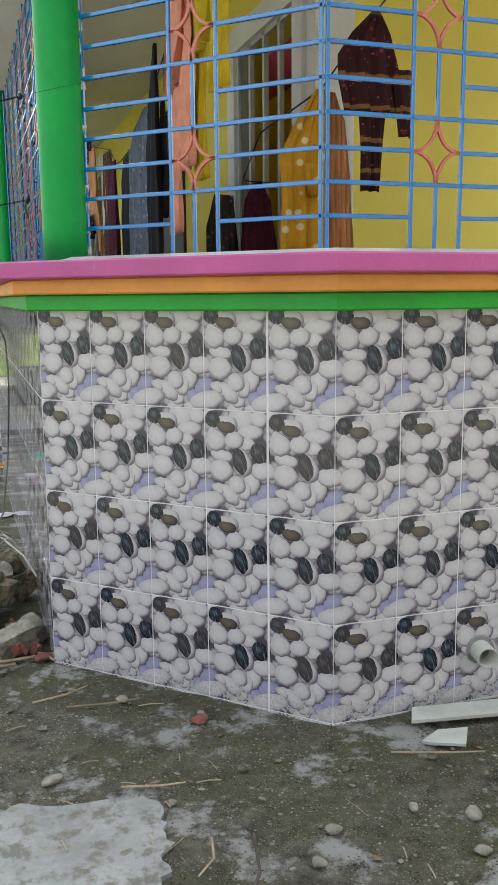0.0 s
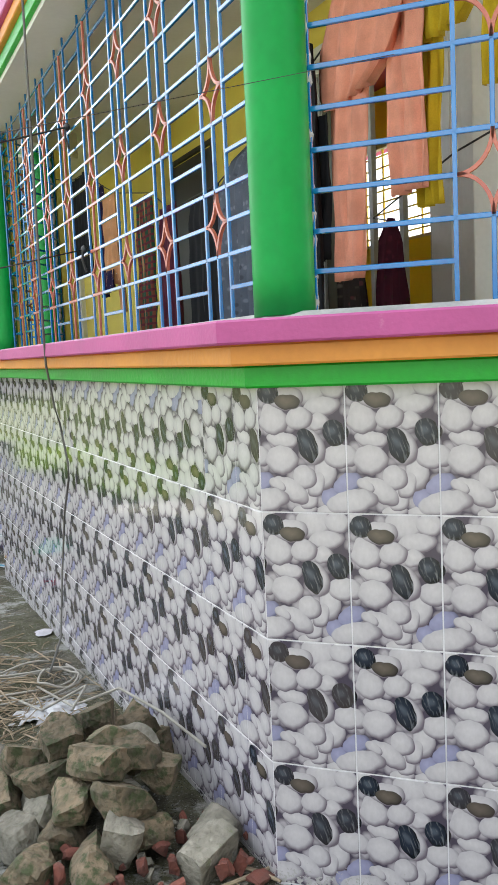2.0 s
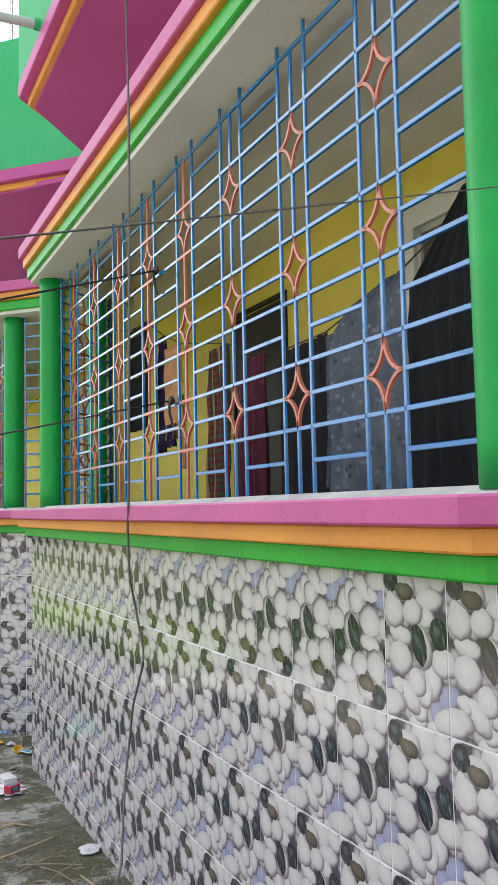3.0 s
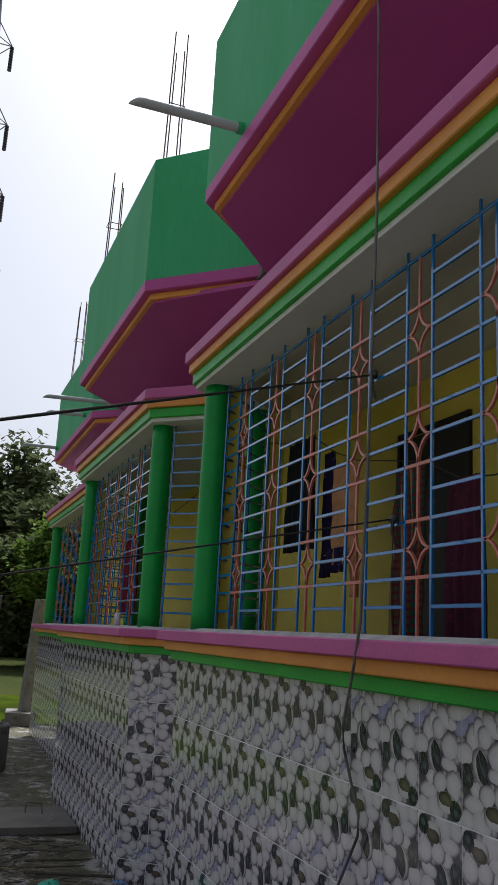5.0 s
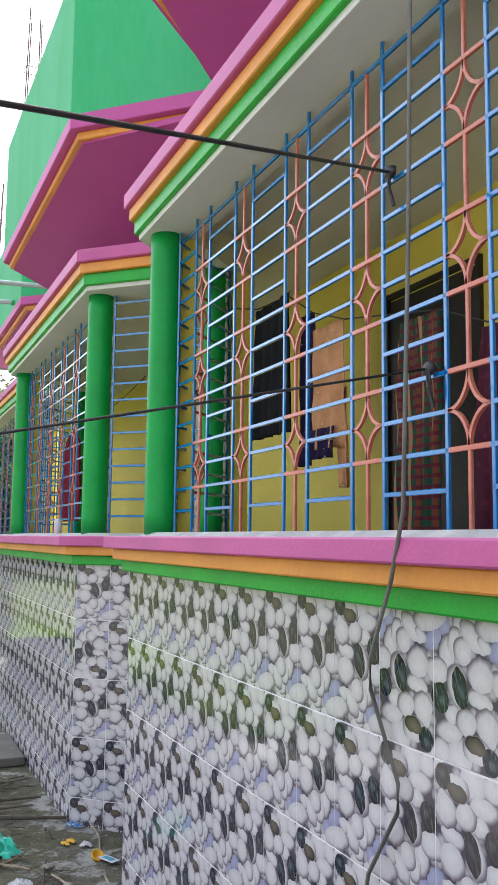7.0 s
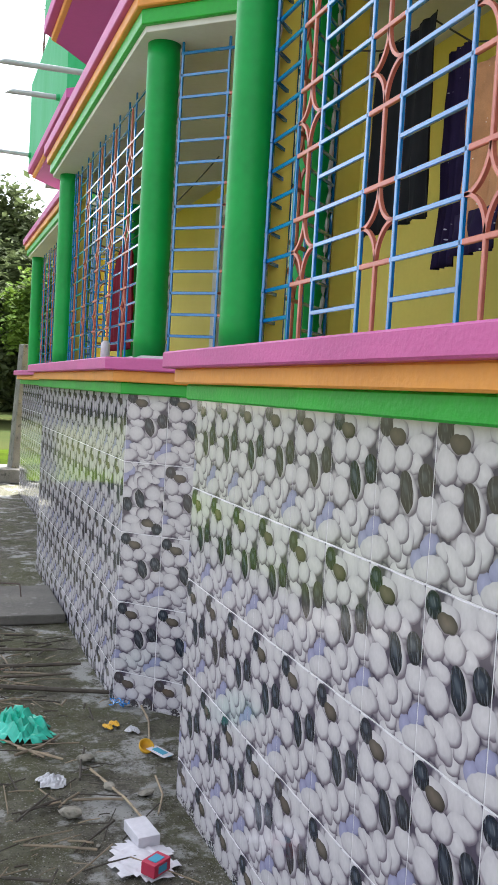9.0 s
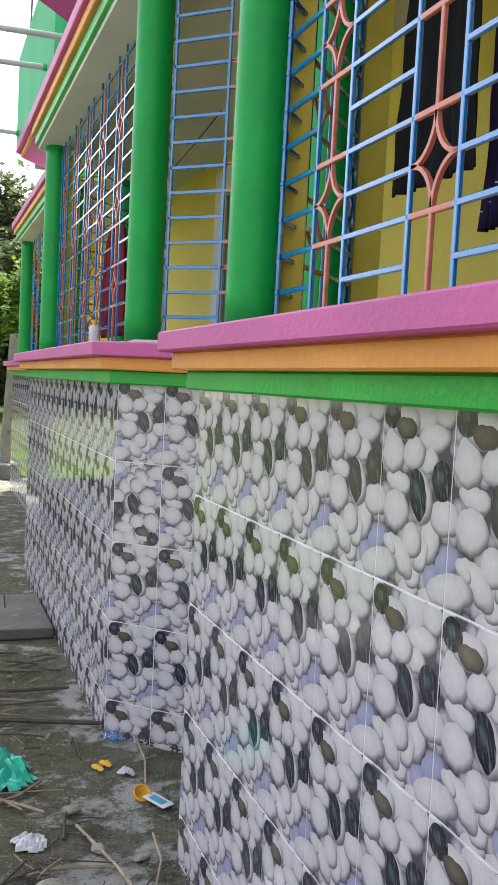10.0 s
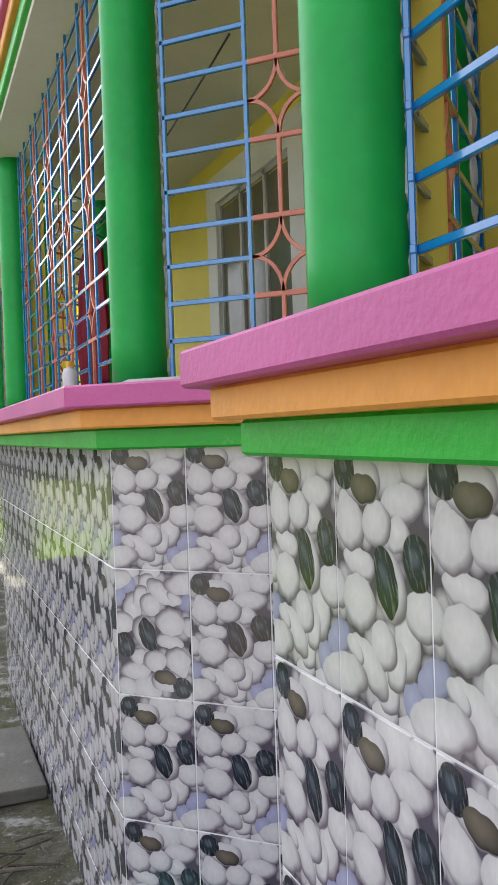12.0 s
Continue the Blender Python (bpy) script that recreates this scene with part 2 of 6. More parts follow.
def tile_mat():
    """Glazed ceramic printed with pebbles; u runs over 0.25 m and v over 0.375 m of one tile."""
    m = bpy.data.materials.new("pebble_print_tile")
    m.use_nodes = True
    n, l = m.node_tree.nodes, m.node_tree.links
    b = n["Principled BSDF"]
    uv = n.new("ShaderNodeTexCoord")
    wob = n.new("ShaderNodeTexNoise")
    wob.inputs["Scale"].default_value, wob.inputs["Detail"].default_value = 7.0, 1.0
    l.new(uv.outputs["UV"], wob.inputs["Vector"])
    sub = n.new("ShaderNodeVectorMath")
    sub.operation = "SUBTRACT"
    sub.inputs[1].default_value = (0.5, 0.5, 0.5)
    l.new(wob.outputs["Color"], sub.inputs[0])
    mul = n.new("ShaderNodeVectorMath")
    mul.operation = "MULTIPLY_ADD"
    mul.inputs[1].default_value = (0.060, 0.042, 0.0)
    l.new(sub.outputs[0], mul.inputs[0])
    l.new(uv.outputs["UV"], mul.inputs[2])
    prop = n.new("ShaderNodeVectorMath")
    prop.operation = "MULTIPLY"
    prop.inputs[1].default_value = (1.0, 1.5, 1.0)
    l.new(mul.outputs[0], prop.inputs[0])
    oi = n.new("ShaderNodeObjectInfo")
    # between the stones: pale stones deeper down, with dark gaps
    vo = n.new("ShaderNodeTexVoronoi")
    vo.inputs["Scale"].default_value = 8.0
    l.new(prop.outputs[0], vo.inputs["Vector"])
    gap = n.new("ShaderNodeValToRGB")
    e = gap.color_ramp.elements
    e[0].position, e[0].color = 0.24, (0.42, 0.39, 0.42, 1)
    e[1].position, e[1].color = 0.66, (0.075, 0.062, 0.09, 1)
    l.new(vo.outputs["Distance"], gap.inputs[0])
    col = gap.outputs[0]
    W = ((0.60, 0.575, 0.59), (0.50, 0.475, 0.50), (0.15, 0.125, 0.155))
    K = ((0.10, 0.12, 0.15), (0.022, 0.030, 0.048), (0.006, 0.008, 0.014))
    O = ((0.15, 0.125, 0.10), (0.085, 0.072, 0.06), (0.03, 0.026, 0.024))
    B = ((0.34, 0.34, 0.50), (0.27, 0.27, 0.41), (0.12, 0.12, 0.19))
    # centre u, v; half sizes; turn; tone. Lowest stones first.
    stones = (
        (0.62, 0.07, 0.21, 0.125, 10, W), (0.90, 0.07, 0.15, 0.075, 0, W), (-0.10, 0.07, 0.15, 0.075, 0, W),
        (0.03, 0.02, 0.12, 0.06, 0, W), (0.86, 0.99, 0.20, 0.05, 0, W),
        (0.52, 0.985, 0.14, 0.045, 0, W), (0.57, 0.905, 0.11, 0.075, 0, W),
        (0.76, 0.20, 0.20, 0.066, -4, W), (1.13, 0.27, 0.12, 0.10, 0, W), (0.13, 0.27, 0.10, 0.085, 0, W),
        (0.72, 0.315, 0.12, 0.065, -10, W), (0.28, 0.445, 0.19, 0.058, 5, W),
        (0.19, 0.305, 0.17, 0.098, 0, W), (0.49, 0.285, 0.15, 0.085, -12, W),
        (0.84, 0.885, 0.12, 0.085, -30, B), (-0.16, 0.885, 0.12, 0.085, -30, B),
        (0.77, 0.70, 0.125, 0.135, 14, W), (0.66, 0.79, 0.10, 0.10, 20, W),
        (1.01, 0.775, 0.17, 0.072, -32, B), (0.01, 0.775, 0.17, 0.072, -32, B),
        (0.94, 0.575, 0.19, 0.084, 4, W), (-0.06, 0.575, 0.19, 0.084, 4, W),
        (0.27, 0.60, 0.19, 0.105, 8, W), (0.53, 0.735, 0.135, 0.088, -18, W),
        (0.36, 0.83, 0.235, 0.072, 33, W), (0.20, 0.79, 0.11, 0.045, 30, W),
        (1.06, 0.915, 0.27, 0.088, -10, W), (0.06, 0.915, 0.27, 0.088, -10, W),
        (0.34, 0.135, 0.20, 0.085, 0, W), (0.13, 0.095, 0.13, 0.088, -12, K),
        (0.35, 0.158, 0.165, 0.060, 3, O),
        (0.625, 0.505, 0.135, 0.138, -20, W), (0.58, 0.492, 0.118, 0.142, -17, K),
        (0.89, 0.40, 0.140, 0.108, -14, K), (-0.11, 0.40, 0.140, 0.108, -14, K),
    )
    # the dark stones of some tiles are printed browner
    warm = n.new("ShaderNodeMapRange")
    warm.inputs["From Min"].default_value, warm.inputs["From Max"].default_value = 0.55, 0.85
    warm.inputs["To Max"].default_value = 0.45
    l.new(oi.outputs["Random"], warm.inputs[0])
    for u, v, a, c, turn, tone in stones:
        mp = n.new("ShaderNodeMapping")
        mp.vector_type = "TEXTURE"
        mp.inputs["Location"].default_value = (u, (1 - v) * 1.5, 0)
        mp.inputs["Rotation"].default_value = (0, 0, radians(-turn))
        grow = 1.06 if tone is W else 0.97
        mp.inputs["Scale"].default_value = (a * grow, c * 1.5 * grow, 1)
        l.new(prop.outputs[0], mp.inputs[0])
        # seen from a little up and to one side, so the shade gathers below
        ln = n.new("ShaderNodeVectorMath")
        ln.operation = "LENGTH"
        l.new(mp.outputs[0], ln.inputs[0])
        sp = n.new("ShaderNodeVectorMath")
        sp.operation = "DISTANCE"
        sp.inputs[1].default_value = (-0.25, 0.35, 0)
        l.new(mp.outputs[0], sp.inputs[0])
        rp = n.new("ShaderNodeValToRGB")
        q = rp.color_ramp.elements
        q[0].position, q[0].color = (0.08 if tone is K else 0.15), rgba(tone[0])
        q[1].position, q[1].color = 1.0, rgba(tone[2])
        mid = q.new(0.38 if tone is K else 0.73)
        mid.color = rgba(tone[1])
        half = n.new("ShaderNodeMath")
        half.operation = "MULTIPLY_ADD"
        half.inputs[1].default_value = 0.48
        l.new(sp.outputs["Value"], half.inputs[0])
        rim = n.new("ShaderNodeMath")
        rim.operation = "MULTIPLY"
        rim.inputs[1].default_value = 0.40
        l.new(ln.outputs["Value"], rim.inputs[0])
        l.new(rim.outputs[0], half.inputs[2])
        l.new(half.outputs[0], rp.inputs[0])
        ms = n.new("ShaderNodeMapRange")
        ms.inputs["From Min"].default_value, ms.inputs["From Max"].default_value = 1.0, 0.955
        l.new(ln.outputs["Value"], ms.inputs[0])
        src = rp.outputs[0]
        if tone is K:
            st = n.new("ShaderNodeMapping")
            st.inputs["Scale"].default_value = (2.6, 0.7, 1)
            st.inputs["Rotation"].default_value = (0, 0, radians(25))
            st.inputs["Location"].default_value = (u * 9, v * 7, 0)
            l.new(mp.outputs[0], st.inputs[0])
            sn = n.new("ShaderNodeTexNoise")
            sn.inputs["Scale"].default_value, sn.inputs["Detail"].default_value = 1.6, 2.0
            l.new(st.outputs[0], sn.inputs["Vector"])
            sr = n.new("ShaderNodeMapRange")
            sr.inputs["From Min"].default_value, sr.inputs["From Max"].default_value, sr.inputs["To Max"].default_value = 0.54, 0.70, 0.75
            l.new(sn.outputs[0], sr.inputs[0])
            sm = n.new("ShaderNodeMix")
            sm.data_type = "RGBA"
            sm.inputs["B"].default_value = (0.17, 0.18, 0.20, 1)
            l.new(sr.outputs[0], sm.inputs["Factor"])
            l.new(src, sm.inputs["A"])
            src = sm.outputs["Result"]
        if tone in (K, O):
            br = n.new("ShaderNodeMix")
            br.data_type = "RGBA"
            br.inputs["B"].default_value = (0.11, 0.085, 0.078, 1)
            l.new(warm.outputs[0], br.inputs["Factor"])
            l.new(src, br.inputs["A"])
            src = br.outputs["Result"]
        mx = n.new("ShaderNodeMix")
        mx.data_type = "RGBA"
        l.new(ms.outputs[0], mx.inputs["Factor"])
        l.new(col, mx.inputs["A"])
        l.new(src, mx.inputs["B"])
        col = mx.outputs["Result"]
    # light veins and grain of the print, per-tile tone
    gn = n.new("ShaderNodeTexNoise")
    gn.inputs["Scale"].default_value, gn.inputs["Detail"].default_value = 22, 4
    l.new(uv.outputs["UV"], gn.inputs["Vector"])
    gr = n.new("ShaderNodeMapRange")
    gr.inputs["To Min"].default_value, gr.inputs["To Max"].default_value = 0.86, 1.12
    l.new(gn.outputs[0], gr.inputs[0])
    hs = n.new("ShaderNodeHueSaturation")
    l.new(gr.outputs[0], hs.inputs["Value"])
    l.new(col, hs.inputs["Color"])
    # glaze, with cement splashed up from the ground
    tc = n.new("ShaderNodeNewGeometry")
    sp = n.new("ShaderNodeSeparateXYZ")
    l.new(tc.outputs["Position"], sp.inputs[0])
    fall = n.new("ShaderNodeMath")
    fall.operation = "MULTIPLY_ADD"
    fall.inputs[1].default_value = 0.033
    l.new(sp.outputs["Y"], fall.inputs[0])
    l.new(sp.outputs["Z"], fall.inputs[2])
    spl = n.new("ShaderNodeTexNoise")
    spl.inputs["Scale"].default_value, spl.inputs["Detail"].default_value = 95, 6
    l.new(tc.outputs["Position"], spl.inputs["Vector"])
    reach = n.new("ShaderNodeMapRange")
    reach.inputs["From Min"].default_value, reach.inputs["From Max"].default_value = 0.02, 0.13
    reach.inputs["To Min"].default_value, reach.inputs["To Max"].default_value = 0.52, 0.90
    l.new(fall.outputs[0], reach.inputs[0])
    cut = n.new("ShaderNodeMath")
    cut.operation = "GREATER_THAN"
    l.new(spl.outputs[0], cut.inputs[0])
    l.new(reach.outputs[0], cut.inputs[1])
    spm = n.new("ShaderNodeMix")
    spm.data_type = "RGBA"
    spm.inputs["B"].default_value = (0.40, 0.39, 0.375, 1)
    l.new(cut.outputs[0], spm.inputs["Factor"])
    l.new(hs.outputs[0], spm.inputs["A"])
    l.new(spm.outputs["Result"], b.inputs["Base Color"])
    rg = n.new("ShaderNodeMapRange")
    rg.inputs["To Min"].default_value, rg.inputs["To Max"].default_value = 0.09, 0.7
    l.new(cut.outputs[0], rg.inputs[0])
    l.new(rg.outputs[0], b.inputs["Roughness"])
    b.inputs["Specular IOR Level"].default_value = 0.55
    ripple = n.new("ShaderNodeTexNoise")
    ripple.inputs["Scale"].default_value = 5.0
    l.new(tc.outputs["Position"], ripple.inputs["Vector"])
    bp = n.new("ShaderNodeBump")
    bp.inputs["Strength"].default_value, bp.inputs["Distance"].default_value = 0.06, 0.003
    l.new(ripple.outputs[0], bp.inputs["Height"])
    l.new(bp.outputs[0], b.inputs["Normal"])
    return m


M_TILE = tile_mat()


# ---- building blocks ----
def mesh_ob(name, bm, material, parent=None, smooth=False):
    me = bpy.data.meshes.new(name)
    bm.to_mesh(me)
    bm.free()
    for m in (material if isinstance(material, (list, tuple)) else [material]):
        me.materials.append(m)
    if smooth:
        for p in me.polygons:
            p.use_smooth = True
    ob = new(name, me)
    ob.parent = parent
    return ob


def part(name, bm, material, parent, label="", smooth=False):
    ob = mesh_ob(name, bm, material, parent, smooth)
    return tagged(ob, label) if label else ob


def again(ob, m):
    """One more part on the same mesh, under the same parent."""
    c = bpy.data.objects.new(ob.name, ob.data)
    scene.collection.objects.link(c)
    c.parent = ob.parent
    c.matrix_local = m
    return c


def empty(name, x=0, y=0, z=0, **tags):
    ob = new(name)
    ob.location = (x, y, z)
    return tagged(ob, **tags)


def box(bm, cx, cy, cz, sx, sy, sz, m=None, bevel=0.0):
    r = bmesh.ops.create_cube(bm, size=1.0)
    vs = r["verts"]
    bmesh.ops.scale(bm, vec=(sx, sy, sz), verts=vs)
    if bevel:
        es = list({e for v in vs for e in v.link_edges})
        rb = bmesh.ops.bevel(bm, geom=es, offset=bevel, segments=2, affect="EDGES", profile=0.6)
        vs = list({v for f in rb["faces"] for v in f.verts} | {v for v in vs if v.is_valid})
    bmesh.ops.translate(bm, vec=(cx, cy, cz), verts=vs)
    if m is not None:
        bmesh.ops.transform(bm, matrix=m, verts=vs)
    return bm


def tube(bm, pts, r, seg=8, cap=True, taper=None):
    """A round bar along points; taper gives a radius a point."""
    pts = [Vector(p) for p in pts]
    rings = []
    for i, p in enumerate(pts):
        a, c = pts[max(i - 1, 0)], pts[min(i + 1, len(pts) - 1)]
        t = (c - a).normalized()
        s = t.cross(Vector((0, 0, 1)))
        if s.length < 1e-3:
            s = t.cross(Vector((0, 1, 0)))
        s.normalize()
        u = s.cross(t)
        rr = taper[i] if taper else r
        rings.append([bm.verts.new(p + rr * (math.cos(k * math.tau / seg) * s + math.sin(k * math.tau / seg) * u)) for k in range(seg)])
    for a, c in zip(rings, rings[1:]):
        for k in range(seg):
            bm.faces.new((a[k], a[(k + 1) % seg], c[(k + 1) % seg], c[k]))
    if cap:
        bm.faces.new(rings[0][::-1])
        bm.faces.new(rings[-1])
    return bm


def sag(a, b, drop, n=14):
    a, b = Vector(a), Vector(b)
    return [a.lerp(b, i / n) - Vector((0, 0, drop * 4 * (i / n) * (1 - i / n))) for i in range(n + 1)]


def offset(poly, d):
    """The open outline moved d metres to its left, with mitred corners."""
    ps = [Vector((*p, 0)) for p in poly]
    out = []
    for i, p in enumerate(ps):
        ds = []
        if i > 0:
            ds.append((p - ps[i - 1]).normalized())
        if i < len(ps) - 1:
            ds.append((ps[i + 1] - p).normalized())
        ns = [Vector((-v.y, v.x, 0)) for v in ds]
        nn = sum(ns, Vector()).normalized()
        out.append(p + nn * (d / nn.dot(ns[0])))
    return [(v.x, v.y) for v in out]


def band(bm, poly, inner, outer, z0, z1, lip=0.006, span=None, fall=0.0):
    """A solid moulding that follows the outline, or a stretch of it, between two offsets; fall lowers its outer lip."""
    prof = [(inner, z0), (outer - lip, z0), (outer, z0 + lip), (outer, z1 - lip - fall), (outer - lip, z1 - fall), (outer - lip - 2.2 * fall, z1), (inner, z1)]
    if not fall:
        prof.pop(5)
    lo, hi = span or (0, len(poly) - 1)
    cols = [[bm.verts.new((x, y, z)) for x, y in offset(poly, o)[lo:hi + 1]] for o, z in prof]
    n = hi - lo + 1
    for a, c in zip(cols, cols[1:] + cols[:1]):
        for i in range(n - 1):
            bm.faces.new((a[i], a[i + 1], c[i + 1], c[i]))
    bm.faces.new([c[0] for c in cols])
    bm.faces.new([c[-1] for c in cols][::-1])
    bmesh.ops.recalc_face_normals(bm, faces=bm.faces)
    return bm


def slab(bm, pts, z0, z1):
    lo = [bm.verts.new((x, y, z0)) for x, y in pts]
    hi = [bm.verts.new((x, y, z1)) for x, y in pts]
    bm.faces.new(lo[::-1])
    bm.faces.new(hi)
    for i in range(len(pts)):
        j = (i + 1) % len(pts)
        bm.faces.new((lo[i], lo[j], hi[j], hi[i]))
    bmesh.ops.recalc_face_normals(bm, faces=bm.faces)
    return bm


def ground_z(x, y):
    """The yard falls gently from the corner towards the far bays."""
    return -0.172 * min(max(y / 5.2, 0.0), 1.0)


# ---- ground ----
def build_ground():
    bm = bmesh.new()
    xs = [-400, -120, -40, -15, -8] + [-6 + 0.12 * i for i in range(80)] + [4.2, 8, 20, 60, 200, 400]
    ys = [-400, -120, -40, -15, -8] + [-5 + 0.12 * i for i in range(160)] + [15, 16, 18, 22, 30, 60, 200, 600]
    grid = [[bm.verts.new((x, y, ground_z(x, y) + (0.012 * (noise.noise((x * 2.2, y * 2.2, 0)) + 0.5 * noise.noise((x * 7, y * 7, 3))) - 0.006))) for x in xs] for y in ys]
    for a, c in zip(grid, grid[1:]):
        for i in range(len(xs) - 1):
            f = bm.faces.new((a[i], a[i + 1], c[i + 1], c[i]))
            f.smooth = True
    g = mesh_ob("ground", bm, M_EARTH)
    tagged(g, "damp mossy trodden earth yard with pale cement crust", "ground", kind="structure")
    # sunlit lawn beyond the yard, then rough meadow darkened in colour as tree shade
    for name, near, far, m, z, lab in (
            ("ground_lawn", [(-9, 6.5), (-6, 6.6), (-3.4, 6.9), (-1.9, 7.8), (-1.5, 10.5), (-1.15, 13.6), (-0.6, 16.0), (0.6, 16.8), (4, 17.5), (30, 18)],
             [(-9, 9.0), (-6, 9.6), (-4.2, 10.6), (-3.6, 12.2), (-3.3, 14.5), (-2.6, 17.5), (-1.5, 21), (0.8, 23), (5, 24), (30, 24)], M_LAWN, 0.022, "bright sunlit green lawn beyond the yard"),
            ("ground_shaded_grass", [(-9, 9.0), (-6, 9.6), (-4.2, 10.6), (-3.6, 12.2), (-3.3, 14.5), (-2.6, 17.5), (-1.5, 21), (0.8, 23), (5, 24), (30, 24)],
             [(-60, 80), (-40, 80), (-25, 80), (-15, 80), (-8, 80), (-4, 80), (0, 80), (6, 80), (15, 80), (60, 80)], M_SHADED_GRASS, 0.018, "rough meadow grass in the distance, coloured dark as tree shade")):
        bm = bmesh.new()
        rows = []
        for k in range(5):
            row = []
            for (ax, ay), (bx, by) in zip(near, far):
                x, y = ax + (bx - ax) * k / 4, ay + (by - ay) * k / 4
                row.append(bm.verts.new((x, y, -0.172 + z if y > 5.2 else ground_z(x, y) + z)))
            rows.append(row)
        for ra, rb in zip(rows, rows[1:]):
            for i in range(len(ra) - 1):
                bm.faces.new((ra[i], ra[i + 1], rb[i + 1], rb[i]))
        tagged(mesh_ob(name, bm, m), lab, "grass", kind="structure")


build_ground()

# ---- plan: the veranda's outline zigzags past three bays, with the open air on its left ----
FRONT = [(4.4, -0.898), (0.898, -0.898), (0.0, 0.0), (0.0, 4.92), (0.5475, 5.4675), (-0.035, 6.05), (-0.035, 9.5), (0.6975, 10.2325), (0.33, 10.6), (0.33, 14.8), (0.93, 15.4)]
SPANS = {"C": ("corner_bay", (0, 4)), "D": ("middle_bay", (4, 7)), "E": ("far_bay", (7, 10))}
Z_SILL, Z_BEAM = 1.690, 3.345


def plinth(name, span, label):
    bm = bmesh.new()
    band(bm, FRONT, -0.14, -0.0018, -0.4, 1.50, 0.001, span)
    return tagged(mesh_ob(name, bm, M_GROUT), label, "wall", kind="structure")


WALLS = {k: plinth("wall_" + n, s, "low veranda wall faced with glazed pebble-print tiles") for k, (n, s) in SPANS.items()}


def sill(name, span):
    e = empty(name, label="projecting painted sill in green, orange and pink bands", category="sill", kind="structure")
    part("green_band", band(bmesh.new(), FRONT, -0.10, 0.042, 1.480, 1.543, span=span), M_GREEN, e)
    part("orange_band", band(bmesh.new(), FRONT, -0.12, 0.090, 1.543, 1.602, span=span), M_ORANGE, e)
    part("pink_band", band(bmesh.new(), FRONT, -0.12, 0.138, 1.602, 1.668, span=span), M_PINK, e)
    part("sill_top", band(bmesh.new(), FRONT, -0.26, -0.03, 1.664, Z_SILL, 0.004, span, 0.018), M_SILLTOP, e, "worn grey cement top")
    return e


def cornice(name, span):
    e = empty(name, label="painted veranda beam and cornice in green, orange and pink bands", category="cornice", kind="structure")
    part("beam", band(bmesh.new(), FRONT, -0.30, 0.0, Z_BEAM, 3.62, 0.002, span), M_CEIL, e, "pale grey underside")
    part("green_band", band(bmesh.new(), FRONT, -0.004, 0.026, Z_BEAM + 0.03, 3.455, span=span), M_GREEN, e)
    part("orange_band", band(bmesh.new(), FRONT, -0.004, 0.055, 3.455, 3.525, span=span), M_ORANGE, e)
    part("pink_band", band(bmesh.new(), FRONT, -0.25, 0.085, 3.525, 3.612, span=span), M_PINK, e)
    return e


for nm, span in SPANS.values():
    sill("sill_trim_" + nm, span)
    cornice("cornice_trim_" + nm, span)

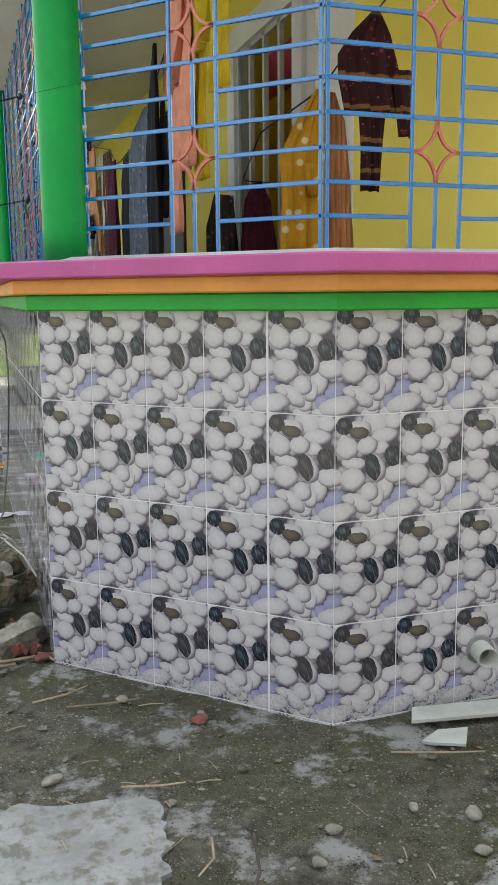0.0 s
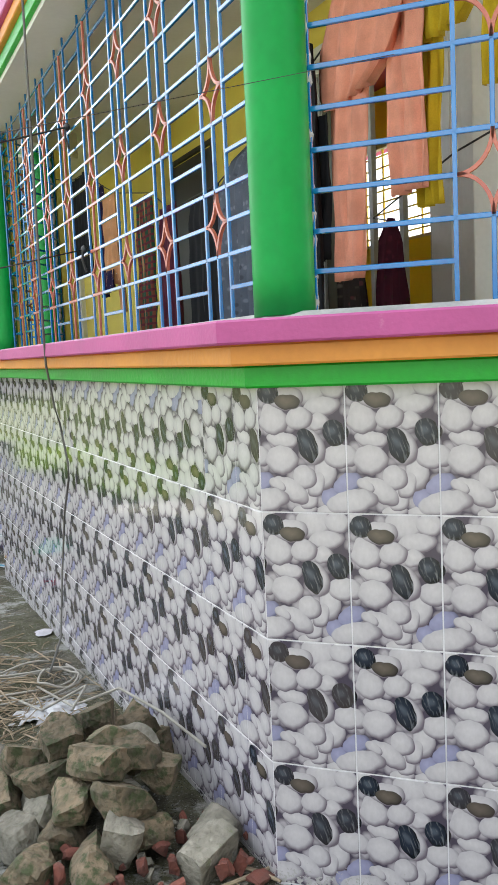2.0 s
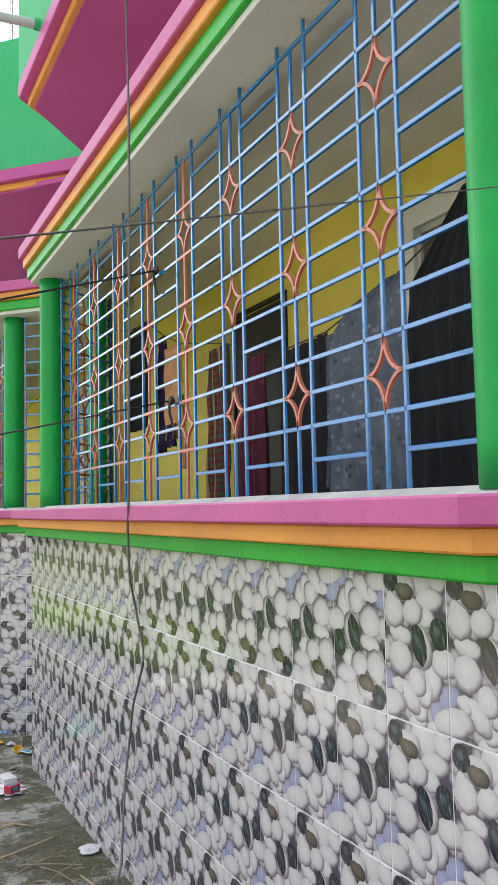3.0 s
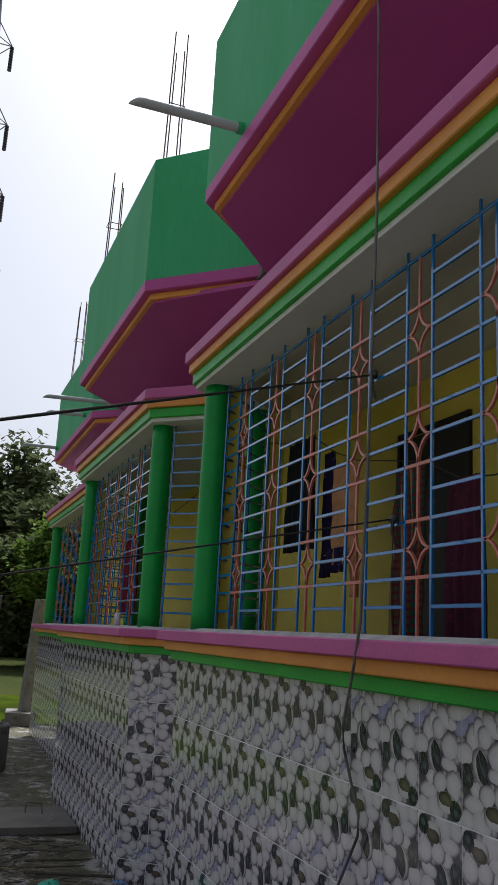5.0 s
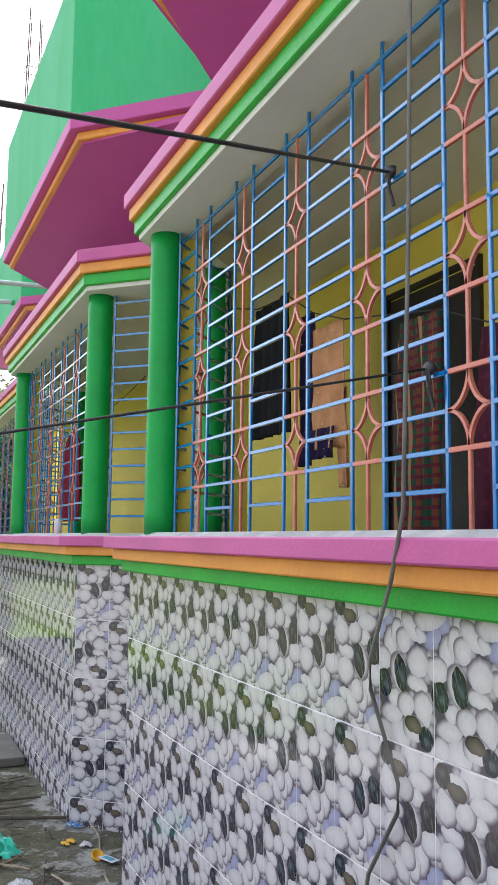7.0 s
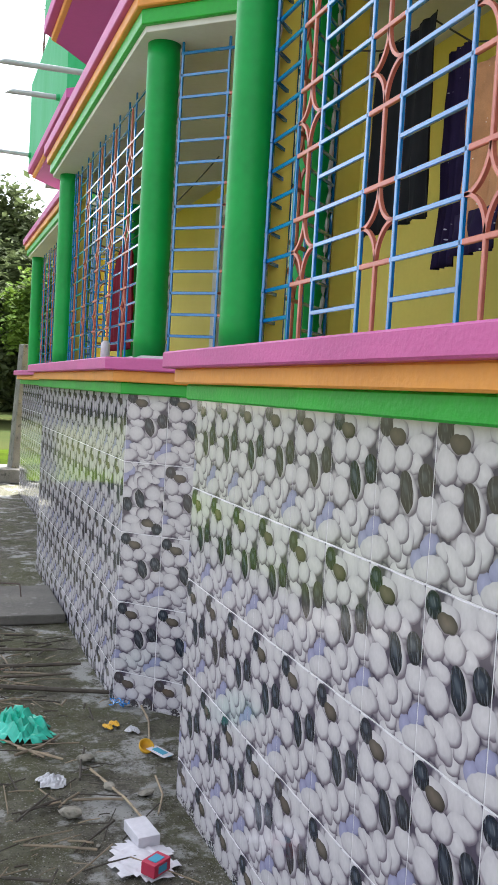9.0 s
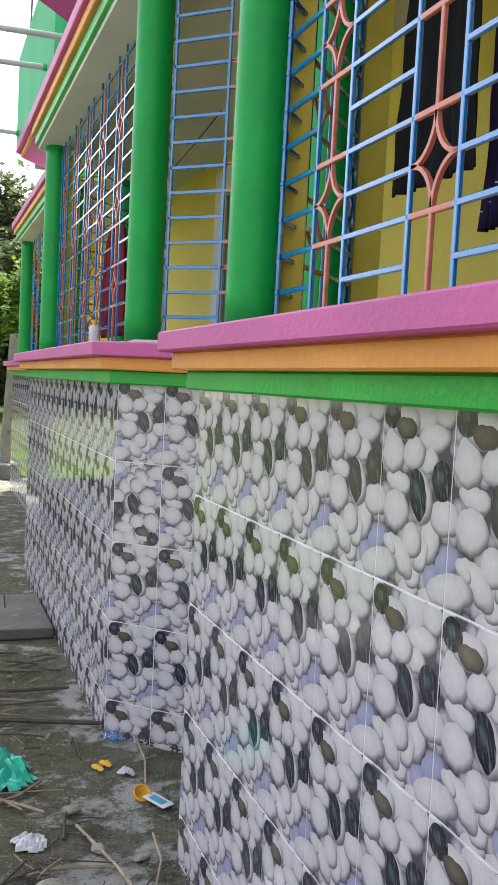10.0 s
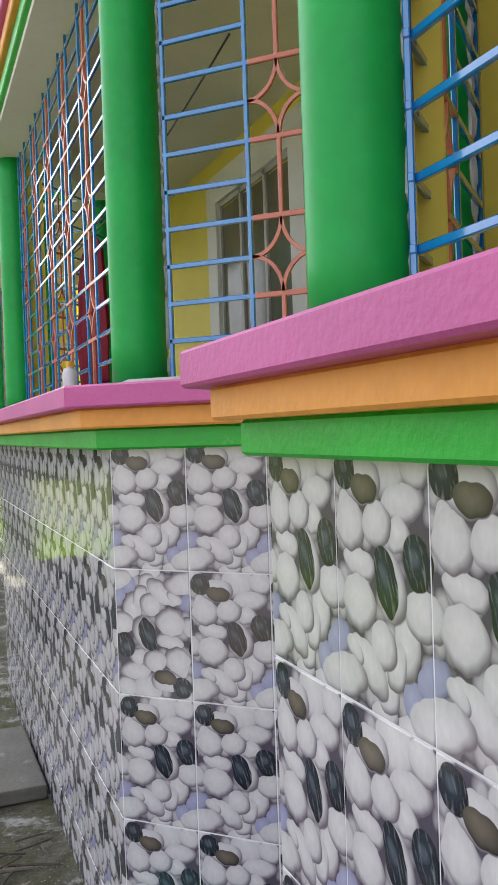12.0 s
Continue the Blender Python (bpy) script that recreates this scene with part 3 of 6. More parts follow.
# house walls behind the verandas, floors and ceilings
def house_shell():
    bm = bmesh.new()
    for y0, y1, z0, z1 in ((1.2, 1.25, 0.2, 4.4), (2.35, 15.2, 0.2, 4.4), (1.25, 2.35, 0.2, 1.75), (1.25, 2.35, 3.16, 4.4)):
        box(bm, 1.72, (y0 + y1) / 2, (z0 + z1) / 2, 0.2, y1 - y0, z1 - z0)
    tagged(mesh_ob("wall_house_side", bm, M_YELLOW), "yellow painted house wall along the veranda", "wall", kind="structure")
    bm = bmesh.new()
    box(bm, 4.1, 1.1, 2.3, 5.0, 0.2, 4.2)
    tagged(mesh_ob("wall_house_front", bm, M_YELLOW), "bright yellow painted house wall behind the grille", "wall", kind="structure")
    back = [(1.62, 15.4), (1.62, 1.0), (4.4, 1.0)]
    tagged(mesh_ob("floor_1", slab(bmesh.new(), offset(FRONT, -0.12) + back, -0.3, 0.80), M_CONC), "cement veranda floor", "floor", kind="structure")
    tagged(mesh_ob("ceiling_1", slab(bmesh.new(), offset(FRONT, -0.28) + back, 3.56, 3.64), M_CEIL), "pale painted veranda ceiling", "ceiling", kind="structure")
    bm = bmesh.new()
    box(bm, 1.35, 15.32, 2.2, 0.56, 0.14, 2.76)
    tagged(mesh_ob("wall_bay_end", bm, M_YELLOW), "yellow painted end wall of the veranda", "wall", kind="structure")
    # upper wall under the roof slab
    bm = bmesh.new()
    slab(bm, [(4.4, 0.9), (1.2, 0.9), (1.2, 15.1), (4.4, 15.1)], 3.642, 4.42)
    tagged(mesh_ob("wall_upper", bm, M_MAGENTA), "magenta painted wall under the roof edge", "wall", kind="structure")
    bm = bmesh.new()
    slab(bm, [(4.4, 0.9), (0.55, 0.9), (0.55, 15.0), (4.4, 15.0)], 4.44, 4.62)
    tagged(mesh_ob("roof", bm, M_CONC), "flat concrete roof slab", "roof", kind="structure")
    bm = bmesh.new()
    for y0, y1, z0, z1 in ((1.2, 2.4, -0.4, 4.4), (4.5, 15.2, -0.4, 4.4), (2.4, 4.5, -0.4, 2.4), (2.4, 4.5, 3.25, 4.4)):
        box(bm, 3.15, (y0 + y1) / 2, (z0 + z1) / 2, 0.2, y1 - y0, z1 - z0)
    tagged(mesh_ob("wall_house_back", bm, M_YELLOW), "yellow painted house wall with a barred window", "wall", kind="structure")
    bm = bmesh.new()
    box(bm, 1.715, 1.09, 2.18, 0.235, 0.235, 2.75, bevel=0.008)
    tagged(mesh_ob("pier", bm, M_PLASTER), "pale plastered corner pier of the house wall", "pier")


house_shell()


# added out of view: cuts off southern sky so the south-facing tiles darken
def south_light_blocker():
    bm = bmesh.new()
    box(bm, 5.0, -8.6, 2.6, 19.0, 0.25, 6.2)
    tagged(mesh_ob("wall_light_blocker", bm, M_CONC), "plain unseen wall added to dim light from the south", "wall", kind="structure")


south_light_blocker()


# ---- roof parapets ----
def parapet(name, poly, label):
    e = empty(name, label=label, category="parapet", kind="structure")
    part("parapet_wall", band(bmesh.new(), poly, -0.12, -0.002, 4.52, 5.70, 0.01), M_PARAPET, e, "weathered green painted face")
    part("pink_trim", band(bmesh.new(), poly, -0.27, 0.0, 4.455, 4.56, 0.006), M_MAGENTA, e)
    part("orange_trim", band(bmesh.new(), poly, -0.24, -0.06, 4.40, 4.456, 0.006), M_ORANGE, e)
    inner = offset(poly, -0.10)
    ends = [poly[-1], (1.3, poly[-1][1]), (1.3, max(poly[0][1], 0.0)), poly[0] if poly[0][0] < 1.3 else inner[0]]
    part("soffit", slab(bmesh.new(), inner[1:-1] + ends, 4.385, 4.425), M_MAGENTA, e, "magenta painted underside")
    return e


parapet("parapet_corner_bay", [(3.5, -1.05), (0.75, -1.05), (-0.2, -0.1), (-0.2, 4.32), (0.64, 5.16)], "green roof parapet with magenta soffit and orange trim")
parapet("parapet_middle_bay", [(0.64, 5.163), (-0.2, 6.003), (-0.2, 9.2), (0.62, 10.02)], "green chamfered roof parapet with magenta soffit")
parapet("parapet_far_bay", [(0.95, 10.03), (0.22, 10.76), (0.22, 14.3), (1.0, 15.08)], "green roof parapet of the far bay")


# ---- pillars ----
def seam(ob, angle, r, h):
    """Rough mortar where a grille meets the pillar."""
    rnd = random.Random(int(angle * 7 + h * 100))
    n = 46
    c, s = math.cos(radians(angle)), math.sin(radians(angle))
    pts = [((r + rnd.uniform(-0.004, 0.003)) * c - s * rnd.uniform(-0.004, 0.004), (r + rnd.uniform(-0.004, 0.003)) * s + c * rnd.uniform(-0.004, 0.004), h * i / n) for i in range(n + 1)]
    part("mortar_seam", tube(bmesh.new(), pts, 0.012, 6, taper=[0.009 + 0.006 * rnd.random() for _ in pts]), M_SILLTOP, ob, "rough grey mortar seam")


def pillar(x, y, r=0.09, z0=Z_SILL - 0.01, z1=Z_BEAM + 0.01, seams=()):
    bm = bmesh.new()
    n = 14
    tube(bm, [(0, 0, (z1 - z0) * i / n) for i in range(n + 1)], r, 36)
    for v in bm.verts:
        k = 1 + 0.012 * noise.noise((v.co.x * 3 + x, v.co.y * 3 + y, v.co.z * 1.3))
        v.co.x *= k
        v.co.y *= k
    ob = mesh_ob("pillar", bm, M_PILLAR, smooth=True)
    ob.location = (x, y, z0)
    for a in seams:
        seam(ob, a, r, z1 - z0)
    return tagged(ob, "round glossy green painted concrete veranda pillar", "pillar", "veranda pillars")


for x, y, seams in ((0.13, 0.055, (52, -18)), (0.13, 4.80, (-52, 60)), (0.61, 5.27, (-60, 150)), (0.10, 6.17, (-30, 60)), (0.10, 9.36, (-60, 60)), (0.88, 10.2325, ()), (0.46, 10.74, ()), (0.46, 14.66, ())):
    pillar(x, y, seams=seams)


# ---- grilles ----
PITCH = 0.1140
RAIL = (0.012, 0.0155)


def astroid(w, h, t=0.011, d=0.012):
    """Four quarter curves that touch at mid top, mid bottom and both sides."""
    bm = bmesh.new()
    n = 9
    for sx in (-1, 1):
        for sz in (-1, 1):
            # centre at the cell's corner, from the side point to the top point
            rows = []
            for i in range(n + 1):
                a = i / n * math.pi / 2
                for_r = []
                for k in (-0.5, 0.5):
                    rx, rz = w / 2 + k * t, h / 2 + k * t
                    px = sx * (w / 2 - rx * math.sin(a))
                    pz = sz * (h / 2 - rz * math.cos(a))
                    for_r.append((px, pz))
                rows.append([bm.verts.new((for_r[0][0], -d / 2, for_r[0][1])), bm.verts.new((for_r[1][0], -d / 2, for_r[1][1])),
                             bm.verts.new((for_r[1][0], d / 2, for_r[1][1])), bm.verts.new((for_r[0][0], d / 2, for_r[0][1]))])
            for a, c in zip(rows, rows[1:]):
                for k in range(4):
                    bm.faces.new((a[k], a[(k + 1) % 4], c[(k + 1) % 4], c[k]))
    bmesh.ops.recalc_face_normals(bm, faces=bm.faces)
    return bm


def bar(length, axis, sx=0.012, sy=0.0135):
    bm = bmesh.new()
    s = (length, sx, sy) if axis == "x" else (sy, sx, length)
    box(bm, 0, 0, 0, *s)
    bmesh.ops.bevel(bm, geom=list(bm.edges), offset=0.002, segments=1, affect="EDGES")
    return bm


def grille(a, b, strips, label, salmon_bars=99, lean=0.0, strip_w=0.2, z0=Z_SILL, z1=Z_BEAM):
    """Welded bars from a to b in plan; strips: distances along it of the ornament columns."""
    a, b = Vector((*a, 0)), Vector((*b, 0))
    L = (b - a).length
    e = new("window_grille")
    d = (b - a).normalized()
    e.matrix_world = Matrix.Translation((a.x, a.y, z0)) @ Matrix.Rotation(math.atan2(d.y, d.x), 4, "Z")
    tagged(e, label, "grille", "veranda grilles")
    H = z1 - z0
    nrail = int(H / PITCH)
    post = part("post", bar(H, "z"), M_BLUE, e)
    post.location = (0.01, 0, H / 2)
    first = True
    full = part("rail", bar(L, "x", *RAIL), M_BLUE, e)
    full.location = (L / 2, 0, 2 * PITCH)
    for k in range(4, nrail + 1, 2):
        again(full, Matrix.Translation((L / 2, 0, k * PITCH)))
    edges = [0.0]
    for s in strips:
        edges += [s - strip_w / 2, s + strip_w / 2]
    edges.append(L)
    for i in range(0, len(edges), 2):
        p, q = edges[i], edges[i + 1]
        if q - p < 0.03:
            continue
        r = part("rail", bar(q - p, "x", *RAIL), M_BLUE, e)
        r.location = ((p + q) / 2, 0, PITCH)
        for k in range(3, nrail + 1, 2):
            again(r, Matrix.Translation(((p + q) / 2, 0, k * PITCH)))
    if not strips:
        again(post, Matrix.Translation((L - 0.01, 0, H / 2)))
        return e
    orn = part("diamond", astroid(strip_w - 0.012, 2 * PITCH), M_SALMON, e, "salmon painted curved diamond")
    tall = part("centre_bar", bar(2 * PITCH, "z"), [M_BLUE if salmon_bars else M_SALMON], e)
    warm = part("centre_bar", bar(2 * PITCH, "z"), M_SALMON, e) if 0 < salmon_bars < len(strips) else tall
    tick = part("cross_bar", bar(strip_w - 0.02, "x", 0.0125, 0.0162), M_SALMON, e) if salmon_bars < len(strips) else None
    warm_seen = warm is tall
    tick_seen = False
    seen = False
    for col_i, s in enumerate(strips):
        for q in (s - strip_w / 2, s + strip_w / 2):
            again(post, Matrix.Translation((q, 0, H / 2)))
        k = 0
        while k < nrail:
            m = Matrix.Translation((s, 0, (k + 1) * PITCH))
            if k % 4 == 0:
                if col_i >= salmon_bars and not warm_seen:
                    warm.matrix_local = m
                    warm_seen = True
                elif not seen and k == 0:
                    tall.matrix_local = m
                else:
                    again(warm if col_i >= salmon_bars else tall, m)
            else:
                if not seen:
                    orn.matrix_local = m
                    seen = True
                else:
                    again(orn, m)
            if tick and k > 0 and col_i >= salmon_bars:
                tm = Matrix.Translation((s, 0, k * PITCH))
                if not tick_seen:
                    tick.matrix_local = tm
                    tick_seen = True
                else:
                    again(tick, tm)
            k += 2
    again(post, Matrix.Translation((L - 0.01, 0, H / 2)))
    return e


GX = 0.187
c_cols = [0.648 + 0.5320 * i for i in range(8)]
near = "blue welded steel veranda grille with salmon diamond ornaments"
grille((GX, 0.10), (GX, 4.74), [y - 0.10 for y in c_cols], near, 3)
grille((0.21, 0.03), (0.925, -0.720), [0.515], near)
grille((0.925, -0.728), (4.3, -0.728), [0.435 + 0.537 * i for i in range(6)], near)
grille((0.17, 4.70), (0.69, 5.21), [0.315], near, 0)
grille((0.17, 6.08), (0.72, 5.53), [0.385], near, 0)
grille((0.19, 9.47), (0.90, 10.18), [0.385], near, 0)
grille((0.88, 10.32), (0.54, 10.66), [], near, 0)
grille((0.135, 6.26), (0.135, 9.28), [0.30 + 0.5 * i for i in range(6)], near, 0)
grille((0.50, 10.8), (0.50, 14.6), [0.4 + 0.5 * i for i in range(7)], near, 0)


# yellow square piers beside the pillars
def pier(x, y, sx=0.12, sy=0.10):
    bm = bmesh.new()
    box(bm, 0, 0, 0, sx, sy, Z_BEAM - Z_SILL, bevel=0.006)
    ob = mesh_ob("pier", bm, M_YELLOW)
    ob.location = (x, y, (Z_BEAM + Z_SILL) / 2)
    return tagged(ob, "slim square yellow painted pier beside the pillar", "pier", "veranda piers")


pier(0.25, 4.835, 0.10, 0.10)
pier(0.76, 5.27, 0.12, 0.12)
pier(0.24, 9.42)


# ---- windows and door of the house ----
def framed_opening(name, y0, y1, z0, z1, label, door=False, x=1.62, panes=3, glazed=None, wide=0.10):
    """A framed window or door on the side wall; glazed names the panes that are closed."""
    e = empty(name, x, 0, 0, label=label, category="door" if door else "window", kind="structure")
    w = wide
    sur = bmesh.new()
    if not door:
        for cy, cz, sy, sz in (((y0 - w / 2), (z0 + z1) / 2, w, z1 - z0 + 2 * w), ((y1 + w / 2), (z0 + z1) / 2, w, z1 - z0 + 2 * w),
                               ((y0 + y1) / 2, z1 + w / 2, y1 - y0, w), ((y0 + y1) / 2, z0 - w / 2, y1 - y0, w)):
            box(sur, -0.02, cy, cz, 0.06, sy, sz)
        part("surround", sur, M_PLASTER, e, "pale grey plaster surround")
    n = 1 if door else panes
    names = ("door_frame", "door_leaf") if door else ("window_frame", "pane")
    fr = bmesh.new()
    for i in range(n + 1):
        y = min(max(y0 + (y1 - y0) * i / n, y0 + 0.02), y1 - 0.02)
        box(fr, -0.012, y, (z0 + z1) / 2, 0.03, 0.035, z1 - z0)
    box(fr, -0.012, (y0 + y1) / 2, z1 - 0.02, 0.03, y1 - y0 - 0.05, 0.035)
    part(names[0], fr, M_DOOR if door else M_FRAME, e)
    for i in range(n) if glazed is None else glazed:
        pb = bmesh.new()
        ya, yb = y0 + (y1 - y0) * i / n + 0.02, y0 + (y1 - y0) * (i + 1) / n - 0.02
        box(pb, -0.004, (ya + yb) / 2, (z0 + z1) / 2 - 0.02, 0.012, yb - ya, z1 - z0 - 0.06)
        part(names[1], pb, M_DOOR if door else M_GLASS, e)
    return e


def back_window(x, y0, y1, z0, z1):
    """Iron bars and ornament in the opening of the back wall."""
    e = empty("window_3", x, 0, 0, label="barred back window bright with daylight", category="window", kind="structure")
    fr = bmesh.new()
    for y in (y0 + 0.02, y1 - 0.02):
        box(fr, 0, y, (z0 + z1) / 2, 0.05, 0.04, z1 - z0)
    for z in (z0 + 0.02, z1 - 0.02):
        box(fr, 0, (y0 + y1) / 2, z, 0.05, y1 - y0 - 0.08, 0.04)
    part("window_frame", fr, M_FRAME, e)
    for k in range(1, 9):
        z = z0 + (z1 - z0) * k / 9
        part("bar", box(bmesh.new(), 0, (y0 + y1) / 2, z, 0.012, y1 - y0 - 0.08, 0.012), M_YELLOW, e)
    for k in range(1, 8):
        y = y0 + (y1 - y0) * k / 8
        part("upright", box(bmesh.new(), 0.012, y, (z0 + z1) / 2, 0.012, 0.014, z1 - z0 - 0.08), M_YELLOW, e)


M_DOOR = mat("dark_stained_door", (0.022, 0.018, 0.016), (0.014, 0.012, 0.011), 0.45, 4, 40, 0.3, 0.002)
framed_opening("window_1", 1.25, 2.35, 1.75, 3.16, "grey framed sliding window slid open", panes=4, glazed=(3,), wide=0.15)
back_window(3.15, 2.4, 4.5, 2.4, 3.25)
framed_opening("door_1", 3.92, 4.85, 0.82, 3.2, "dark stained wooden door in the house wall", door=True)
framed_opening("window_2", 8.2, 9.5, 1.75, 3.20, "grey framed sliding window in a pale surround", wide=0.2)


# ---- clothes on the lines ----
def cloth_mat(name, c, kind="plain", c2=(0.8, 0.8, 0.8), c3=(0.3, 0.05, 0.05)):
    m = mat(name, c, tuple(v * 0.72 for v in c), 0.85, 9, 220, 0.25, 0.001, spec=0.2)
    if kind == "plain":
        return m
    n, l = m.node_tree.nodes, m.node_tree.links
    b = n["Principled BSDF"]
    src = b.inputs["Base Color"].links[0].from_socket
    tc = n.new("ShaderNodeTexCoord")

    def over(fac, colour):
        nonlocal src
        mx = n.new("ShaderNodeMix")
        mx.data_type = "RGBA"
        mx.inputs["B"].default_value = rgba(colour)
        l.new(fac, mx.inputs["Factor"])
        l.new(src, mx.inputs["A"])
        src = mx.outputs["Result"]

    def voro(scale, lo, hi, rnd=0.5):
        v = n.new("ShaderNodeTexVoronoi")
        v.inputs["Scale"].default_value, v.inputs["Randomness"].default_value = scale, rnd
        l.new(tc.outputs["UV"], v.inputs["Vector"])
        r = n.new("ShaderNodeMapRange")
        r.inputs["From Min"].default_value, r.inputs["From Max"].default_value = hi, lo
        l.new(v.outputs["Distance"], r.inputs[0])
        return r.outputs[0]

    def wave(direction, scale, lo, hi, dist=0.0):
        w = n.new("ShaderNodeTexWave")
        w.bands_direction = direction
        w.inputs["Scale"].default_value, w.inputs["Distortion"].default_value = scale, dist
        l.new(tc.outputs["UV"], w.inputs["Vector"])
        r = n.new("ShaderNodeMapRange")
        r.inputs["From Min"].default_value, r.inputs["From Max"].default_value = lo, hi
        l.new(w.outputs[1], r.inputs[0])
        return r.outputs[0]

    if kind == "dots":
        over(voro(13, 0.18, 0.26), c2)
    elif kind == "floral":
        over(voro(22, 0.15, 0.3, 1.0), c2)
        over(voro(14, 0.12, 0.2, 1.0), c3)
    elif kind == "stripes":
        over(wave("X", 12, 0.55, 0.9, 0.6), c2)
    elif kind == "plaid":
        over(wave("X", 7.0, 0.62, 0.70), c2)
        over(wave("Y", 7.0, 0.66, 0.74), c3)
        over(wave("X", 3.5, 0.95, 0.98), (0.34, 0.20, 0.10))
    elif kind == "border":
        over(voro(20, 0.10, 0.22, 0.9), c3)
        over(voro(34, 0.08, 0.2, 1.0), (0.30, 0.10, 0.10))
        over(wave("Y", 2.4, 0.93, 0.97, 0.4), c2)
    elif kind == "sequins":
        over(voro(26, 0.06, 0.10, 1.0), c2)
    l.new(src, b.inputs["Base Color"])
    return m


def sheet(rows, folds=5, amp=0.02, cols=28, seed=0, drift=0.25, frill=0.0):
    """Hanging cloth: rows of (height, left, right) from the top down, with folds that open towards the hem."""
    bm = bmesh.new()
    uvl = bm.loops.layers.uv.new("UVMap")
    rnd = random.Random(seed)
    ph, ph2 = rnd.uniform(0, 9), rnd.uniform(0, 9)
    fine = []
    for (z0, l0, r0), (z1, l1, r1) in zip(rows, rows[1:]):
        n = max(2, int(abs(z0 - z1) / 0.03))
        fine += [(z0 + (z1 - z0) * i / n, l0 + (l1 - l0) * i / n, r0 + (r1 - r0) * i / n) for i in range(n)]
    fine.append(rows[-1])
    ztop, zbot = rows[0][0], rows[-1][0]
    grid = []
    for z, lft, rgt in fine:
        k = (ztop - z) / max(ztop - zbot, 0.01)
        line = []
        for i in range(cols + 1):
            u = i / cols
            s = lft + (rgt - lft) * u
            a = amp * (0.35 + 0.65 * k)
            d = a * math.sin(u * folds * math.tau + ph + drift * 6 * k) + 0.5 * a * math.sin(u * folds * 2.3 * math.tau + ph2 - 3 * k)
            d += 0.012 * noise.noise((s * 6 + seed, z * 6, 0.3))
            hem = frill * (0.5 + 0.5 * math.sin(u * 60)) * (k ** 6)
            line.append(bm.verts.new((s + 0.006 * noise.noise((s * 9, z * 5, seed)), d, z - hem)))
        grid.append(line)
    for a, c in zip(grid, grid[1:]):
        for i in range(cols):
            f = bm.faces.new((a[i], a[i + 1], c[i + 1], c[i]))
            f.smooth = True
            for lp in f.loops:
                lp[uvl].uv = (lp.vert.co.x, lp.vert.co.z)
    ret = bmesh.ops.extrude_face_region(bm, geom=list(bm.faces))
    bmesh.ops.translate(bm, vec=(0, 0.004, 0), verts=[v for v in ret["geom"] if isinstance(v, bmesh.types.BMVert)])
    return bm


def garment(name, a, b, pieces, label, dz=0.03):
    """pieces: (part name, rows, material, folds, depth offset). Local x runs from a towards b in plan."""
    d = Vector((b[0] - a[0], b[1] - a[1], 0)).normalized()
    e = new(name)
    e.matrix_world = Matrix.Translation((a[0], a[1], dz)) @ Matrix.Rotation(math.atan2(d.y, d.x), 4, "Z")
    tagged(e, label, "clothing", "hanging clothes")
    for i, (pn, rows, m, folds, dy) in enumerate(pieces):
        ob = part(pn, sheet(rows, folds, 0.018, seed=hash_name(name + pn) + i), m, e)
        ob.location = (0, dy, 0)
    return e


def hash_name(s):
    return sum((i + 1) * ord(c) for i, c in enumerate(s)) % 97


C_RED = cloth_mat("red_border_print", (0.045, 0.012, 0.014), "border", (0.22, 0.11, 0.035), (0.24, 0.022, 0.035))
C_DOT = cloth_mat("mustard_dotted", (0.56, 0.28, 0.018), "dots", (0.66, 0.52, 0.30))
C_PLEAT = cloth_mat("peach_pleats", (0.66, 0.33, 0.14), "stripes", (0.45, 0.17, 0.06))
C_SALMON = cloth_mat("salmon_cotton", (0.84, 0.36, 0.24))
C_YELLOW = cloth_mat("yellow_cotton", (0.60, 0.42, 0.02))
C_BLACK = cloth_mat("black_cotton", (0.014, 0.015, 0.018))
C_LACE = cloth_mat("slate_lace", (0.12, 0.14, 0.18), "floral", (0.19, 0.21, 0.26), (0.06, 0.07, 0.09))
C_FLORAL = cloth_mat("dark_floral", (0.055, 0.045, 0.045), "floral", (0.16, 0.14, 0.12), (0.16, 0.06, 0.07))
C_MAROON = cloth_mat("maroon_cotton", (0.085, 0.016, 0.035), "floral", (0.11, 0.02, 0.04), (0.05, 0.02, 0.02))
C_PLAID = cloth_mat("green_orange_plaid", (0.02, 0.075, 0.045), "plaid", (0.16, 0.045, 0.025), (0.10, 0.02, 0.03))
C_PEACH = cloth_mat("peach_mirrorwork", (0.66, 0.34, 0.17), "sequins", (0.85, 0.85, 0.80))
C_PURPLE = cloth_mat("navy_sequins", (0.025, 0.016, 0.060), "sequins", (0.5, 0.5, 0.6))
C_CRIMSON = cloth_mat("crimson_cotton", (0.20, 0.012, 0.03))

garment("kurta", (1.31, 0.03), (1.9, 0.03), [
    ("body", [(2.69, 0.165, 0.20), (2.60, 0.07, 0.25), (2.5, 0.0, 0.28), (2.4, 0.0, 0.305), (2.26, 0.03, 0.33)], C_RED, 3, 0),
    ("sleeve", [(2.45, 0.26, 0.35), (2.28, 0.285, 0.36), (2.17, 0.29, 0.37)], C_RED, 1, -0.02),
    ("tail", [(2.32, 0.12, 0.245), (2.1, 0.13, 0.235), (1.94, 0.13, 0.225)], C_RED, 2, 0.02)],
    "dark red and black printed kurta hung over a line", 0.05)
